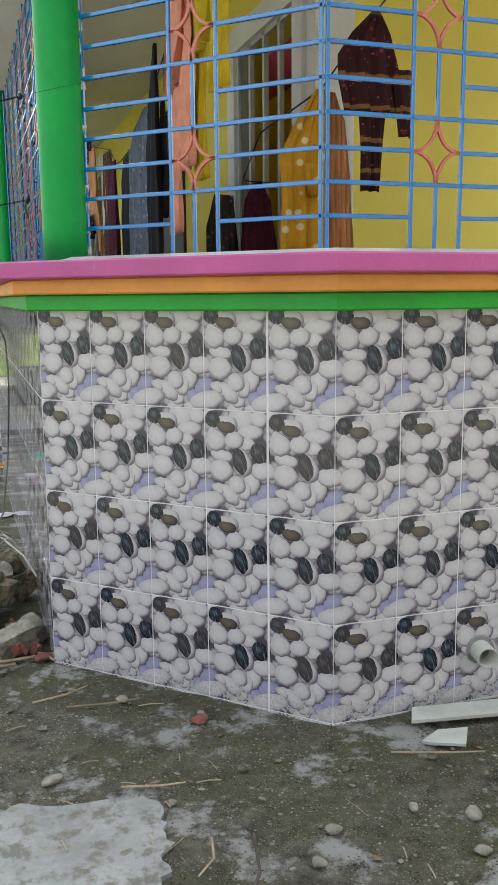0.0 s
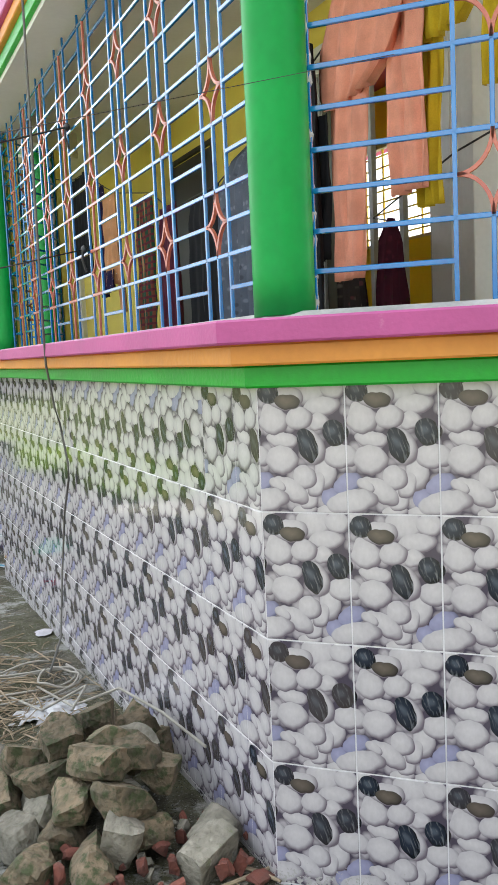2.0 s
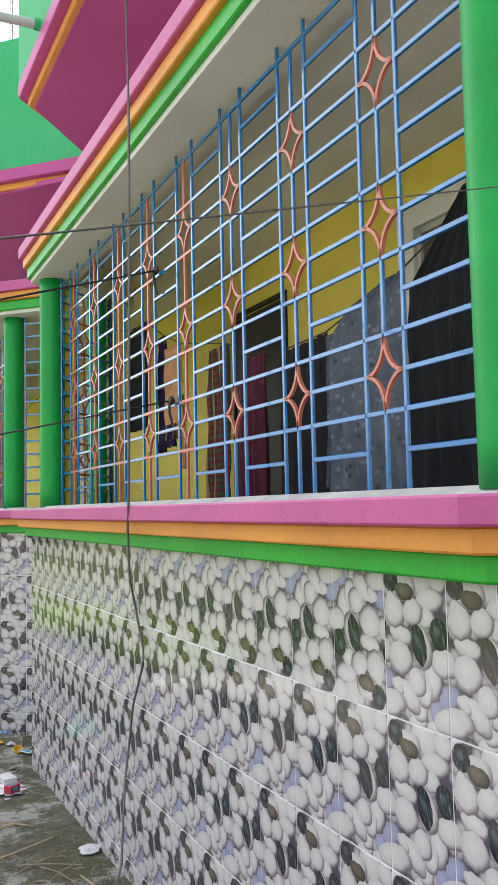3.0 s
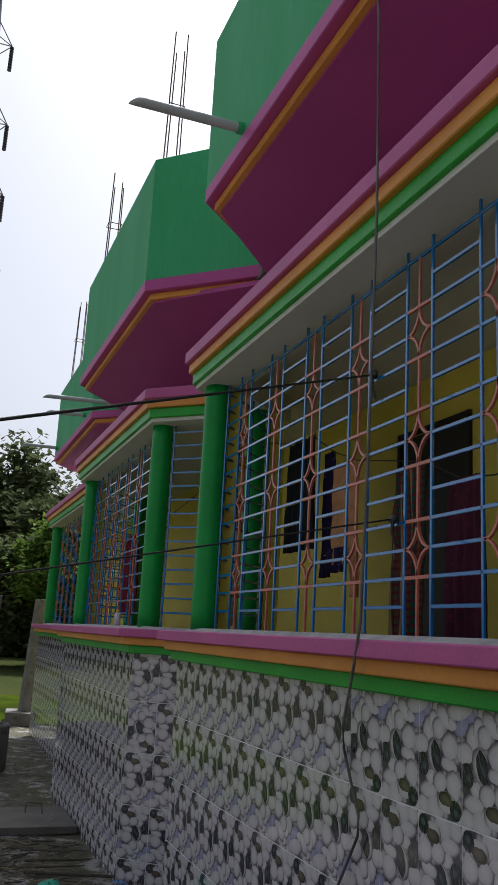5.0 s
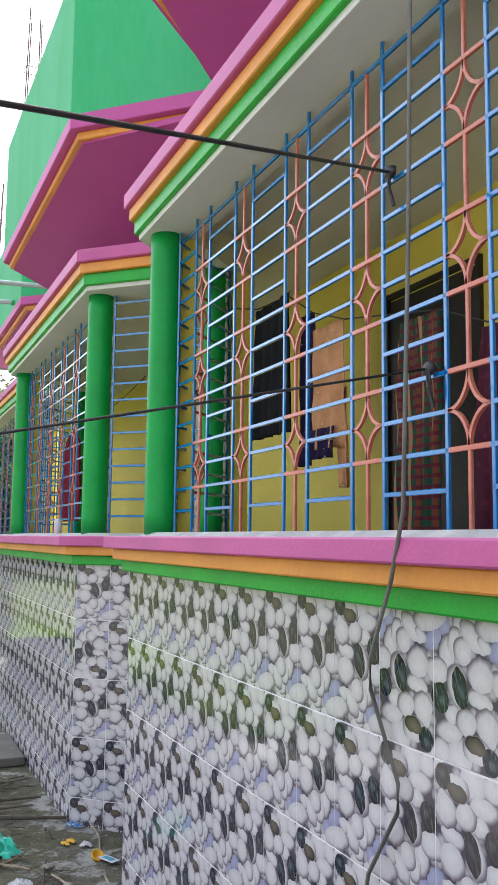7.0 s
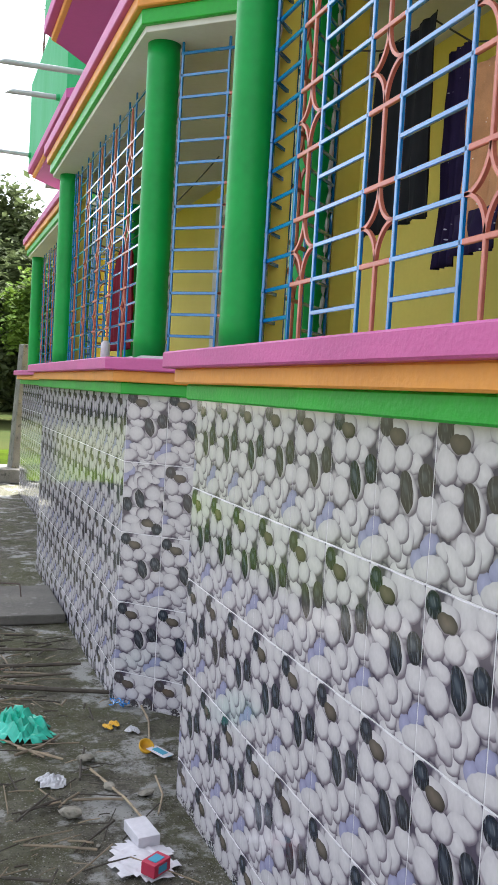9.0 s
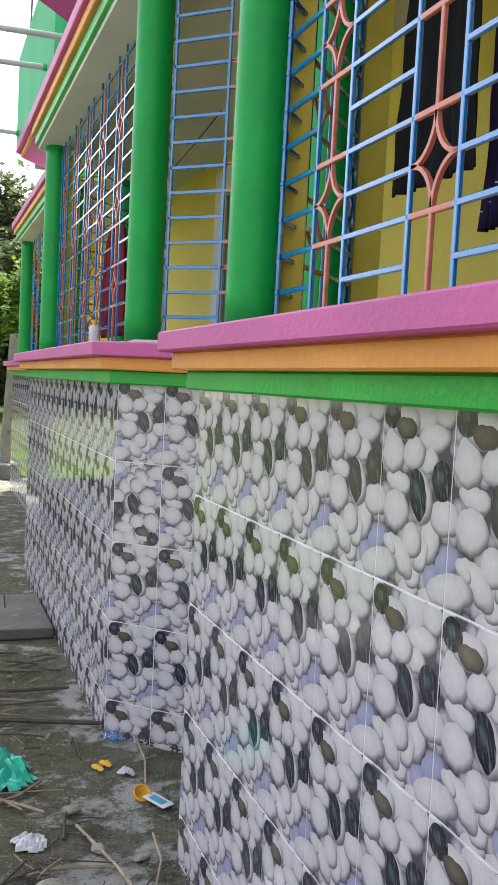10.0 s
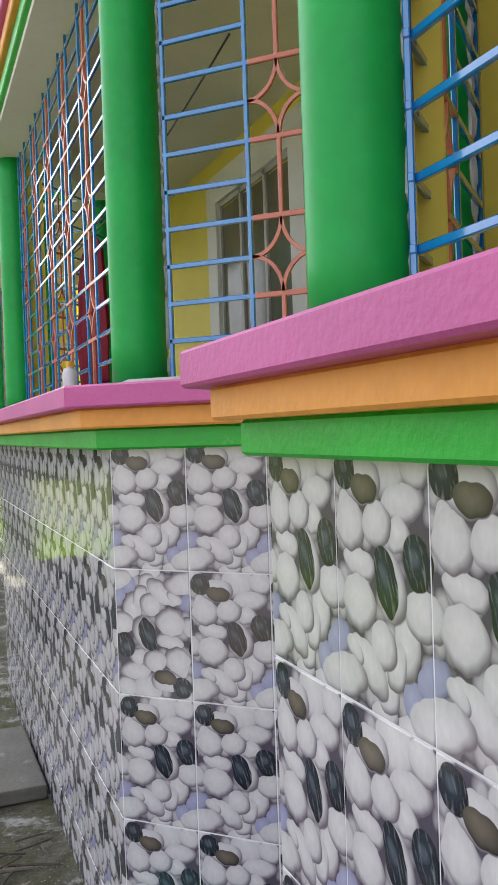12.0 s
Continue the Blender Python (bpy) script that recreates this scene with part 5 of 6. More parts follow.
def crumpled(name, x, y, w, d, h, material, label, cat, seed, z=None, n=18):
    bm = bmesh.new()
    grid = []
    for j in range(n + 1):
        row = []
        for i in range(n + 1):
            u, v = i / n * 2 - 1, j / n * 2 - 1
            r = math.hypot(u, v) * (1 + 0.25 * noise.noise((u * 2 + seed, v * 2, 1)))
            dome = max(0.0, 1 - r ** 2)
            k = 0.45 + 0.9 * abs(noise.noise((u * 3.1, v * 3.1, seed))) + 0.35 * noise.noise((u * 8, v * 8, seed))
            row.append(bm.verts.new((u * w / 2 * (1 + 0.15 * noise.noise((u * 3, v * 3, seed + 5))), v * d / 2, max(0.002, h * dome * k + 0.004))))
        grid.append(row)
    for a, c in zip(grid, grid[1:]):
        for i in range(n):
            u, v = (i + 0.5) / n * 2 - 1, 0
            f = bm.faces.new((a[i], a[i + 1], c[i + 1], c[i]))
    dead = [f for f in bm.faces if math.hypot(f.calc_center_median().x / (w / 2), f.calc_center_median().y / (d / 2)) > 0.86 + 0.42 * noise.noise(f.calc_center_median() * 20 + Vector((seed, 0, 0)))]
    bmesh.ops.delete(bm, geom=dead, context="FACES")
    ret = bmesh.ops.extrude_face_region(bm, geom=list(bm.faces))
    bmesh.ops.translate(bm, vec=(0, 0, -0.0015), verts=[q for q in ret["geom"] if isinstance(q, bmesh.types.BMVert)])
    ob = mesh_ob(name, bm, material)
    ob.location = (x, y, ground_z(x, y) if z is None else z)
    ob.rotation_euler = (0, 0, seed)
    return tagged(ob, label, cat)


M_TEAL = mat("teal_plastic", (0.03, 0.40, 0.27), (0.05, 0.52, 0.38), 0.3, 12, 60, 0.3, 0.003)
M_LEMON = mat("yellow_peel", (0.72, 0.42, 0.02), (0.6, 0.33, 0.02), 0.5, 20, 90, 0.2, 0.001)
M_WHITE = mat("white_card", (0.62, 0.60, 0.63), (0.50, 0.49, 0.52), 0.6, 8, 60, 0.1, 0.001)
M_RED = mat("red_card", (0.45, 0.03, 0.07), (0.38, 0.025, 0.06), 0.5, 8, 60, 0.1, 0.001)
M_CYAN = mat("cyan_card", (0.05, 0.30, 0.42), (0.04, 0.24, 0.35), 0.5, 8, 60, 0.1, 0.001)

crumpled("plastic_bag", -0.55, 5.74, 0.36, 0.30, 0.13, M_TEAL, "crumpled teal plastic bag on the ground", "bag", 2)
crumpled("plastic_wrapper", -0.48, 5.16, 0.16, 0.14, 0.035, M_PAPER, "crumpled clear plastic wrapper on the ground", "litter", 3)
crumpled("plastic_sheet", -0.30, 1.72, 0.34, 0.42, 0.05, M_PAPER, "torn white plastic sheet on the straw", "litter", 1)
crumpled("plastic_sheet", -0.28, 1.38, 0.22, 0.20, 0.06, M_PAPER, "crumpled white plastic beside the rubble", "litter", 4)
crumpled("paper_sheet", -0.26, 4.42, 0.34, 0.26, 0.02, M_WHITE, "torn white paper sheet on the ground", "paper", 5)
crumpled("paper_scrap", -0.06, 3.10, 0.12, 0.16, 0.012, M_WHITE, "pale paper scrap by the wall foot", "paper", 6)
crumpled("plastic_cup", -0.02, 5.62, 0.06, 0.09, 0.03, M_PAPER, "crushed clear plastic cup on the ground", "litter", 7)


def small_box(name, x, y, sx, sy, sz, m, label, rz, tilt=0, band_m=None):
    e = empty(name, x, y, ground_z(x, y) + 0.014, label=label, category="box")
    part("carton", box(bmesh.new(), 0, 0, sz / 2, sx, sy, sz, bevel=0.003), m, e)
    if band_m:
        part("print_bar", box(bmesh.new(), 0, -sy / 2 - 0.001, sz / 2, sx * 0.5, 0.002, sz * 0.55), band_m, e)
        part("print_bar", box(bmesh.new(), 0, 0, sz + 0.001, sx * 0.55, sy * 0.6, 0.002), band_m, e)
    e.rotation_euler = (radians(tilt), 0, radians(rz))


small_box("box", -0.23, 4.575, 0.085, 0.15, 0.04, M_WHITE, "small open white carton on torn paper", 8)
small_box("box", -0.24, 4.33, 0.085, 0.06, 0.045, M_RED, "small red and cyan carton on torn paper", 35, 0, M_CYAN)
small_box("card", 0.04, 5.33, 0.06, 0.13, 0.004, M_WHITE, "white printed card lying on the ground", 25, 0, M_CYAN)


def peel(x, y):
    bm = bmesh.new()
    bmesh.ops.create_uvsphere(bm, u_segments=14, v_segments=8, radius=0.038)
    bmesh.ops.delete(bm, geom=[v for v in bm.verts if v.co.z > 0.004], context="VERTS")
    bmesh.ops.solidify(bm, geom=list(bm.faces), thickness=0.005)
    ob = mesh_ob("lemon_peel", bm, M_LEMON, smooth=True)
    ob.matrix_world = pose(x, y, ground_z(x, y) + 0.028, 35, 10, 0)
    tagged(ob, "squeezed yellow lemon half on the ground", "peel")


peel(-0.01, 5.385)
for x, y, r in ((-0.09, 5.72, 0.03), (-0.13, 5.69, 0.025)):
    crumpled("lemon_scrap", x, y, 0.09, 0.05, 0.02, M_LEMON, "torn yellow peel scrap on the ground", "peel", 8 + r * 10)


def wire_coil():
    e = empty("wire_coil", -0.36, 2.08, -0.06, label="loose coil of pale grey wire on straw", category="wire")
    for k, (rx, ry, ox, oy, z) in enumerate(((0.30, 0.20, 0, 0, 0.02), (0.24, 0.26, 0.04, 0.03, 0.035), (0.10, 0.13, 0.16, -0.03, 0.05), (0.33, 0.16, -0.06, 0.05, 0.03))):
        pts = [(ox + rx * math.cos(a * math.tau / 28 + k), oy + ry * math.sin(a * math.tau / 28 + k), z + 0.012 * math.sin(a * 0.7 + k)) for a in range(27)]
        part("loop", tube(bmesh.new(), pts, 0.006, 6), M_PALEWIRE, e, smooth=True)
    part("tail", tube(bmesh.new(), [(0.05, -0.05, 0.03), (0.12, -0.5, 0.08), (0.22, -0.95, 0.30), (0.30, -1.25, 0.29), (0.335, -1.6, 0.29)], 0.006, 6), M_PALEWIRE, e, smooth=True)
    part("tail", tube(bmesh.new(), [(-0.1, -0.1, 0.03), (0.0, -0.4, 0.05), (0.12, -0.8, 0.28), (0.02, -0.95, 0.25)], 0.006, 6), M_PALEWIRE, e, smooth=True)


M_PALEWIRE = mat("pale_wire", (0.40, 0.38, 0.33), (0.28, 0.26, 0.22), 0.5, 10, 90, 0.2, 0.001)
wire_coil()


def flat_piece(name, pts, z, t, m, label, cat):
    ob = mesh_ob(name, slab(bmesh.new(), pts, z, z + t), m)
    return tagged(ob, label, cat)


M_CEMENT = mat("pale_cement", (0.29, 0.295, 0.285), (0.20, 0.205, 0.195), 0.7, 5, 40, 0.9, 0.010, dirt=(0.13, 0.125, 0.10), dirt_at=0.50)
M_SPLASH = mat("tile_offcut", (0.50, 0.51, 0.46), (0.40, 0.41, 0.36), 0.6, 12, 60, 0.3, 0.002)
flat_piece("tile_offcut", [(1.20, -0.93), (1.85, -1.02), (1.80, -1.13), (1.15, -1.02)], 0.02, 0.012, M_SPLASH, "long pale tile offcut leaning at the wall foot", "tile")
flat_piece("tile_offcut", [(1.13, -1.13), (1.22, -1.08), (1.33, -1.10), (1.26, -1.20), (1.15, -1.15)], 0.006, 0.010, M_SPLASH, "broken pale tile piece on the ground", "tile")


def cement_patch(name, cx, cy, rx, ry, seed, z=0.012, t=0.006, m=None):
    pts = []
    for k in range(90):
        a = k * math.tau / 90
        r = 1 + 0.22 * noise.noise((math.cos(a) * 1.6 + seed, math.sin(a) * 1.6, 2)) + 0.16 * noise.noise((math.cos(a) * 6, math.sin(a) * 6, seed)) + 0.07 * noise.noise((math.cos(a) * 17, math.sin(a) * 17, seed))
        pts.append((cx + rx * r * math.cos(a), cy + ry * r * math.sin(a)))
    ob = mesh_ob(name, slab(bmesh.new(), pts, ground_z(cx, cy) - 0.02, ground_z(cx, cy) + z), m or M_CEMENT)
    tagged(ob, "spilled pale cement crust on the yard", "cement", kind="structure")


cement_patch("pavement_cement_patch", -0.22, -1.36, 0.40, 0.34, 3, 0.006)

def pebble(s, seed):
    bm = bmesh.new()
    bmesh.ops.create_icosphere(bm, subdivisions=2, radius=s * 0.62)
    for v in bm.verts:
        v.co *= 1 + 0.45 * noise.noise(v.co * (1.3 / s) + Vector((seed * 3.1, 0, 0)))
        v.co = Vector((v.co.x * 1.35, v.co.y, v.co.z * 0.5))
    return bm


for i, (x, y, s) in enumerate(((0.645, -1.48, 0.035), (1.07, -1.54, 0.04), (0.21, -0.46, 0.035), (0.47, -0.66, 0.02), (-0.10, -0.95, 0.045), (0.92, -1.45, 0.025), (0.55, -1.60, 0.03), (1.0, -1.7, 0.03), (-0.30, 5.35, 0.05), (-0.25, 5.05, 0.045), (-0.45, 4.85, 0.06), (-0.12, 4.95, 0.04))):
    ob = mesh_ob("stone", pebble(s, 600 + i), M_GREYBRICK)
    ob.matrix_world = pose(x, y, ground_z(x, y) + s * 0.22, 5, 5, i * 50)
    tagged(ob, "small pale flat stone on the ground", "stone", "small stones")


def wall_pipe():
    e = empty("pipe_stub", 1.50, -0.9, 0.205, label="short pale plastic pipe stub coming out of the tiled wall", category="pipe")
    bm = bmesh.new()
    n = 24
    rings = [[bm.verts.new((r * math.cos(k * math.tau / n), yy, r * math.sin(k * math.tau / n))) for k in range(n)] for yy, r in ((0.05, 0.040), (-0.09, 0.040), (-0.092, 0.035), (0.05, 0.034))]
    for a, c in zip(rings, rings[1:]):
        for k in range(n):
            bm.faces.new((a[k], a[(k + 1) % n], c[(k + 1) % n], c[k]))
    bmesh.ops.recalc_face_normals(bm, faces=bm.faces)
    part("pipe", bm, M_SPLASH, e, smooth=True)
    part("mortar_collar", tube(bmesh.new(), [(0, 0.01, 0), (0, -0.012, 0)], 0.055, 16), M_CEMENT, e)
    e.rotation_euler = (0, 0, radians(-12))


wall_pipe()


# ---- further along the yard ----
M_DARKCONC = mat("damp_concrete", (0.15, 0.14, 0.12), (0.10, 0.095, 0.08), 0.9, 3, 50, 0.7, 0.01, dirt=(0.22, 0.21, 0.19), dirt_at=0.60)


def concrete_slab():
    e = empty("concrete_slab", -0.46, 8.07, ground_z(0, 8), label="square concrete cover slab with a wire handle", category="slab")
    part("slab", box(bmesh.new(), 0, 0, 0.03, 0.82, 0.90, 0.07, bevel=0.012), M_DARKCONC, e)
    part("handle", tube(bmesh.new(), [(0.0, 0.1, 0.08), (0.0, 0.1, 0.17), (0.14, 0.05, 0.17), (0.15, 0.02, 0.08)], 0.006, 6), M_STEEL, e)


concrete_slab()


def well_ring():
    e = empty("well_ring", -0.79, 11.19, ground_z(0, 9), label="round concrete well ring standing on the ground", category="ring")
    bm = bmesh.new()
    n, ro, ri, h = 40, 0.42, 0.37, 0.57
    rings = [[bm.verts.new((r * math.cos(k * math.tau / n), r * math.sin(k * math.tau / n), z)) for k in range(n)] for r, z in ((ro * 0.97, 0), (ro, 0.05), (ro, h - 0.02), (ro - 0.02, h), (ri, h), (ri, 0.02))]
    for a, c in zip(rings, rings[1:]):
        for k in range(n):
            bm.faces.new((a[k], a[(k + 1) % n], c[(k + 1) % n], c[k]))
    bmesh.ops.recalc_face_normals(bm, faces=bm.faces)
    part("ring", bm, M_CONC, e)


well_ring()


def post(x, y, h, w, lean=0.0):
    bm = bmesh.new()
    box(bm, 0, 0, h / 2, w, w, h, bevel=0.015)
    for v in bm.verts:
        v.co.x += 0.02 * noise.noise(v.co * 2 + Vector((x, y, 0)))
    ob = mesh_ob("concrete_post", bm, M_CONC)
    ob.matrix_world = pose(x, y, ground_z(0, y) - 0.05, 0, lean, 12)
    tagged(ob, "rough square concrete post standing in the yard", "post", "concrete posts")


post(-0.74, 14.6, 2.34, 0.42, 3)
post(0.47, 16.6, 2.36, 0.27, 3)
flat_piece("paving_block", [(0.05, 16.2), (0.75, 16.0), (0.85, 16.9), (0.15, 17.1)], -0.17, 0.22, M_CONC, "low concrete block at the edge of the lawn", "block")


# ---- pylon ----
def pylon(px, py, h, base):
    e = empty("pylon", px, py, -0.2, label="tall grey steel lattice power pylon", category="pylon")
    def half(z):
        k = z / h
        return base * (1 - k) ** 1.15 * 0.5 + 0.55
    legs = [(-1, -1), (1, -1), (1, 1), (-1, 1)]
    zs = [h * (1 - (1 - i / 26) ** 1.25) for i in range(27)]
    for sx, sy in legs:
        part("leg", tube(bmesh.new(), [(sx * half(z), sy * half(z), z) for z in zs], 0.085, 5), M_GALV, e)
    for s in range(4):
        (ax, ay), (bx, by) = legs[s], legs[(s + 1) % 4]
        bm = bmesh.new()
        for z0, z1 in zip(zs, zs[1:]):
            h0, h1 = half(z0), half(z1)
            m0 = ((ax + bx) / 2 * h0, (ay + by) / 2 * h0, z0)
            for p, q in (((ax * h0, ay * h0, z0), (bx * h1, by * h1, z1)), ((bx * h0, by * h0, z0), (ax * h1, ay * h1, z1)), ((ax * h1, ay * h1, z1), (bx * h1, by * h1, z1))):
                tube(bm, [p, q], 0.045, 4, cap=False)
            zc = (z0 + z1) / 2
            hc = half(zc)
            for qx, qy in ((ax, ay), (bx, by)):
                tube(bm, [(qx * hc, qy * hc, zc), ((ax + bx) / 2 * hc, (ay + by) / 2 * hc, zc)], 0.03, 4, cap=False)
        part("bracing", bm, M_GALV, e)
    for i, z in enumerate((h * 0.44, h * 0.535, h * 0.63, h * 0.74)):
        for sx in (-1, 1):
            w = half(z)
            bm = bmesh.new()
            for sy in (-1, 1):
                tube(bm, [(sx * w, sy * w, z), (sx * (w + 1.1), 0, z + 0.3)], 0.05, 4)
                tube(bm, [(sx * w, sy * w, z + 1.2), (sx * (w + 1.1), 0, z + 0.3)], 0.05, 4)
            part("cross_arm", bm, M_GALV, e)
            bm = bmesh.new()
            for k in range(9):
                tube(bm, [(sx * (w + 1.1), 0, z + 0.2 - k * 0.24), (sx * (w + 1.1), 0, z + 0.05 - k * 0.24)], 0.16, 8)
            part("insulator", bm, M_WIRE, e, "dark disc insulator string")
    return e


pylon(-2.9, 62.0, 62.0, 7.0)


# ---- trees ----
def tree(x, y, h, spread, material, label, seed, leaf=0.16, count=2600, trunk=0.22, palm=False):
    e = empty("tree", x, y, -0.15, label=label, category="tree", group="trees beyond the lawn")
    rnd = random.Random(seed)
    tips = []
    bm = bmesh.new()
    top = h * 0.5
    pts = [(0.25 * noise.noise((seed, i * 0.4, 0)) * i / 4, 0.25 * noise.noise((0, i * 0.4, seed)) * i / 4, top * i / 6) for i in range(7)]
    tube(bm, pts, trunk, 9, taper=[trunk * (1.25 - 0.13 * i) for i in range(7)])
    for k in range(11):
        a, z0 = rnd.uniform(0, math.tau), top * rnd.uniform(0.55, 1.0)
        ln = spread * rnd.uniform(0.5, 1.0)
        rise = rnd.uniform(0.15, 0.5) * h * 0.6
        p0 = Vector((0, 0, z0))
        p1 = p0 + Vector((math.cos(a) * ln * 0.5, math.sin(a) * ln * 0.5, rise * 0.6))
        p2 = p0 + Vector((math.cos(a) * ln, math.sin(a) * ln, rise))
        tube(bm, [p0, p1, p2], 0.08, 6, taper=[trunk * 0.45, trunk * 0.28, trunk * 0.08])
        tips += [p1, p2, p1.lerp(p2, 0.5), p2 + Vector((rnd.uniform(-1, 1), rnd.uniform(-1, 1), rnd.uniform(0, 1))) * spread * 0.2]
    tips += [Vector((rnd.uniform(-0.5, 0.5) * spread, rnd.uniform(-0.5, 0.5) * spread, h * rnd.uniform(0.7, 0.97))) for _ in range(12)]
    part("trunk", bm, M_BARK, e)
    verts, faces = [], []
    for i in range(count):
        c = tips[rnd.randrange(len(tips))]
        rad = spread * 0.30
        d = Vector((rnd.gauss(0, 1), rnd.gauss(0, 1), rnd.gauss(0, 0.7)))
        p = c + d * rad * 0.55
        if p.z < h * 0.16:
            continue
        s = leaf * rnd.uniform(0.6, 1.5)
        q = Euler((rnd.uniform(-0.9, 0.9), rnd.uniform(-0.9, 0.9), rnd.uniform(0, 6.28))).to_matrix()
        k = len(verts)
        for u, v in ((0, -1), (0.5, 0), (0, 1), (-0.5, 0)):
            verts.append(p + q @ Vector((u * s, v * s, 0.12 * s if u else 0)))
        faces.append((k, k + 1, k + 2, k + 3))
    me = bpy.data.meshes.new("crown")
    me.from_pydata(verts, [], faces)
    me.materials.append(material)
    ob = new("crown", me)
    ob.parent = e
    return e


def palm(x, y, h, seed):
    e = empty("palm_tree", x, y, -0.15, label="pale fan palm among the far trees", category="tree", group="trees beyond the lawn")
    part("trunk", tube(bmesh.new(), [(0.1 * math.sin(i), 0, h * i / 6) for i in range(7)], 0.2, 8), M_BARK, e)
    rnd = random.Random(seed)
    verts, faces = [], []
    for k in range(70):
        a, el = rnd.uniform(0, math.tau), rnd.uniform(-0.5, 1.3)
        ln = rnd.uniform(1.3, 2.1)
        for j in range(12):
            t = (j / 11 - 0.5) * 1.3
            d = Vector((math.cos(a + t) * math.cos(el), math.sin(a + t) * math.cos(el), math.sin(el)))
            s = Vector((-math.sin(a + t), math.cos(a + t), 0)) * 0.022
            o = Vector((0, 0, h))
            m = o + d * ln * 0.5
            tip = o + d * ln - Vector((0, 0, 0.25 * ln))
            i = len(verts)
            verts += [o + d * 0.5 - s, o + d * 0.5 + s, m + s * 1.4, tip, m - s * 1.4]
            faces.append((i, i + 1, i + 2, i + 3, i + 4))
    me = bpy.data.meshes.new("crown")
    me.from_pydata(verts, [], faces)
    me.materials.append(M_LEAF_PALM)
    ob = new("crown", me)
    ob.parent = e


for i, (x, y, h, sp, mm, lab, lf, cnt) in enumerate((
        (4.2, 36.0, 6.4, 2.6, M_LEAF, "bushy bright green tree beyond the lawn", 0.11, 12000),
        (1.5, 38.0, 5.0, 2.4, M_LEAF_DARK, "dark leafy tree behind the lawn", 0.14, 6000),
        (-3.0, 44.0, 8.5, 3.6, M_LEAF_DARK, "tall dark tree by the pylon", 0.16, 8400),
        (8.5, 52.0, 11.0, 4.5, M_LEAF_DARK, "tall dark spreading tree in the distance", 0.19, 8400),
        (3.0, 60.0, 14.0, 5.0, M_LEAF_DARK, "tall dark spreading tree on the skyline", 0.21, 9200),
        (-2.0, 66.0, 14.5, 5.5, M_LEAF_DARK, "tall dark spreading tree on the skyline", 0.21, 9200),
        (14.0, 60.0, 13.0, 5.0, M_LEAF_DARK, "tall dark spreading tree on the skyline", 0.21, 7200),
        (-8.0, 62.0, 11.5, 4.5, M_LEAF_DARK, "tall dark spreading tree on the skyline", 0.22, 7200),
        (6.5, 40.0, 5.2, 2.6, M_LEAF_DARK, "dark leafy tree behind the lawn", 0.14, 6000))):
    tree(x, y, h, sp, mm, lab, 31 + i, lf * 1.25, int(cnt * 1.9))
palm(6.0, 52.0, 8.6, 5)
palm(4.2, 50.0, 7.6, 6)


def hedge():
    rnd = random.Random(8)
    verts, faces = [], []
    for i in range(18000):
        x, y = rnd.uniform(-13, 30), rnd.uniform(48, 54)
        z = abs(rnd.gauss(0, 1)) * 1.6
        s = rnd.uniform(0.15, 0.4)
        q = Euler((rnd.uniform(-1, 1), rnd.uniform(-1, 1), rnd.uniform(0, 6.28))).to_matrix()
        k = len(verts)
        for u, v in ((0, -1), (0.5, 0), (0, 1), (-0.5, 0)):
            verts.append(Vector((x, y, z)) + q @ Vector((u * s, v * s, 0)))
        faces.append((k, k + 1, k + 2, k + 3))
    me = bpy.data.meshes.new("far_bushes")
    me.from_pydata(verts, [], faces)
    me.materials.append(M_LEAF_DARK)
    tagged(new("far_bushes", me), "dark undergrowth along the far edge of the lawn", "bushes", kind="stuff")


hedge()


def sill_bottle(x, y):
    e = empty("bottle", x, y, Z_SILL, label="small white plastic bottle with a yellow cap on the sill", category="bottle")
    bm = bmesh.new()
    n = 16
    rings = [[bm.verts.new((r * math.cos(k * math.tau / n), r * math.sin(k * math.tau / n), z)) for k in range(n)] for r, z in ((0.026, 0), (0.03, 0.006), (0.03, 0.09), (0.024, 0.105), (0.012, 0.112), (0.012, 0.122))]
    for a, c in zip(rings, rings[1:]):
        for k in range(n):
            bm.faces.new((a[k], a[(k + 1) % n], c[(k + 1) % n], c[k]))
    bm.faces.new(rings[0][::-1])
    part("body", bm, M_WHITE, e, smooth=True)
    part("cap", tube(bmesh.new(), [(0, 0, 0.115), (0, 0, 0.138)], 0.015, 14), M_LEMON, e, "yellow screw cap")


sill_bottle(0.03, 7.05)


def rope_scrap(x, y):
    e = empty("rope_scrap", x, y, ground_z(x, y), label="tangled scrap of blue rope at the wall corner", category="rope")
    rnd = random.Random(5)
    for k in range(5):
        a = rnd.uniform(0, 6)
        pts = [(0.02 * k * math.cos(a) + 0.09 * (i / 8 - 0.5) * math.cos(a + 1) * (1 + k * 0.2), 0.05 * math.sin(i * 0.9 + k), 0.008 + 0.02 * abs(math.sin(i * 1.3 + k))) for i in range(9)]
        part("strand", tube(bmesh.new(), pts, 0.0035, 5), M_BLUE, e)


rope_scrap(0.0, 5.98)

# ---- tiles ----
TW, TH, JOINT = 0.25, 0.375, 0.0042
tile_meshes = {}


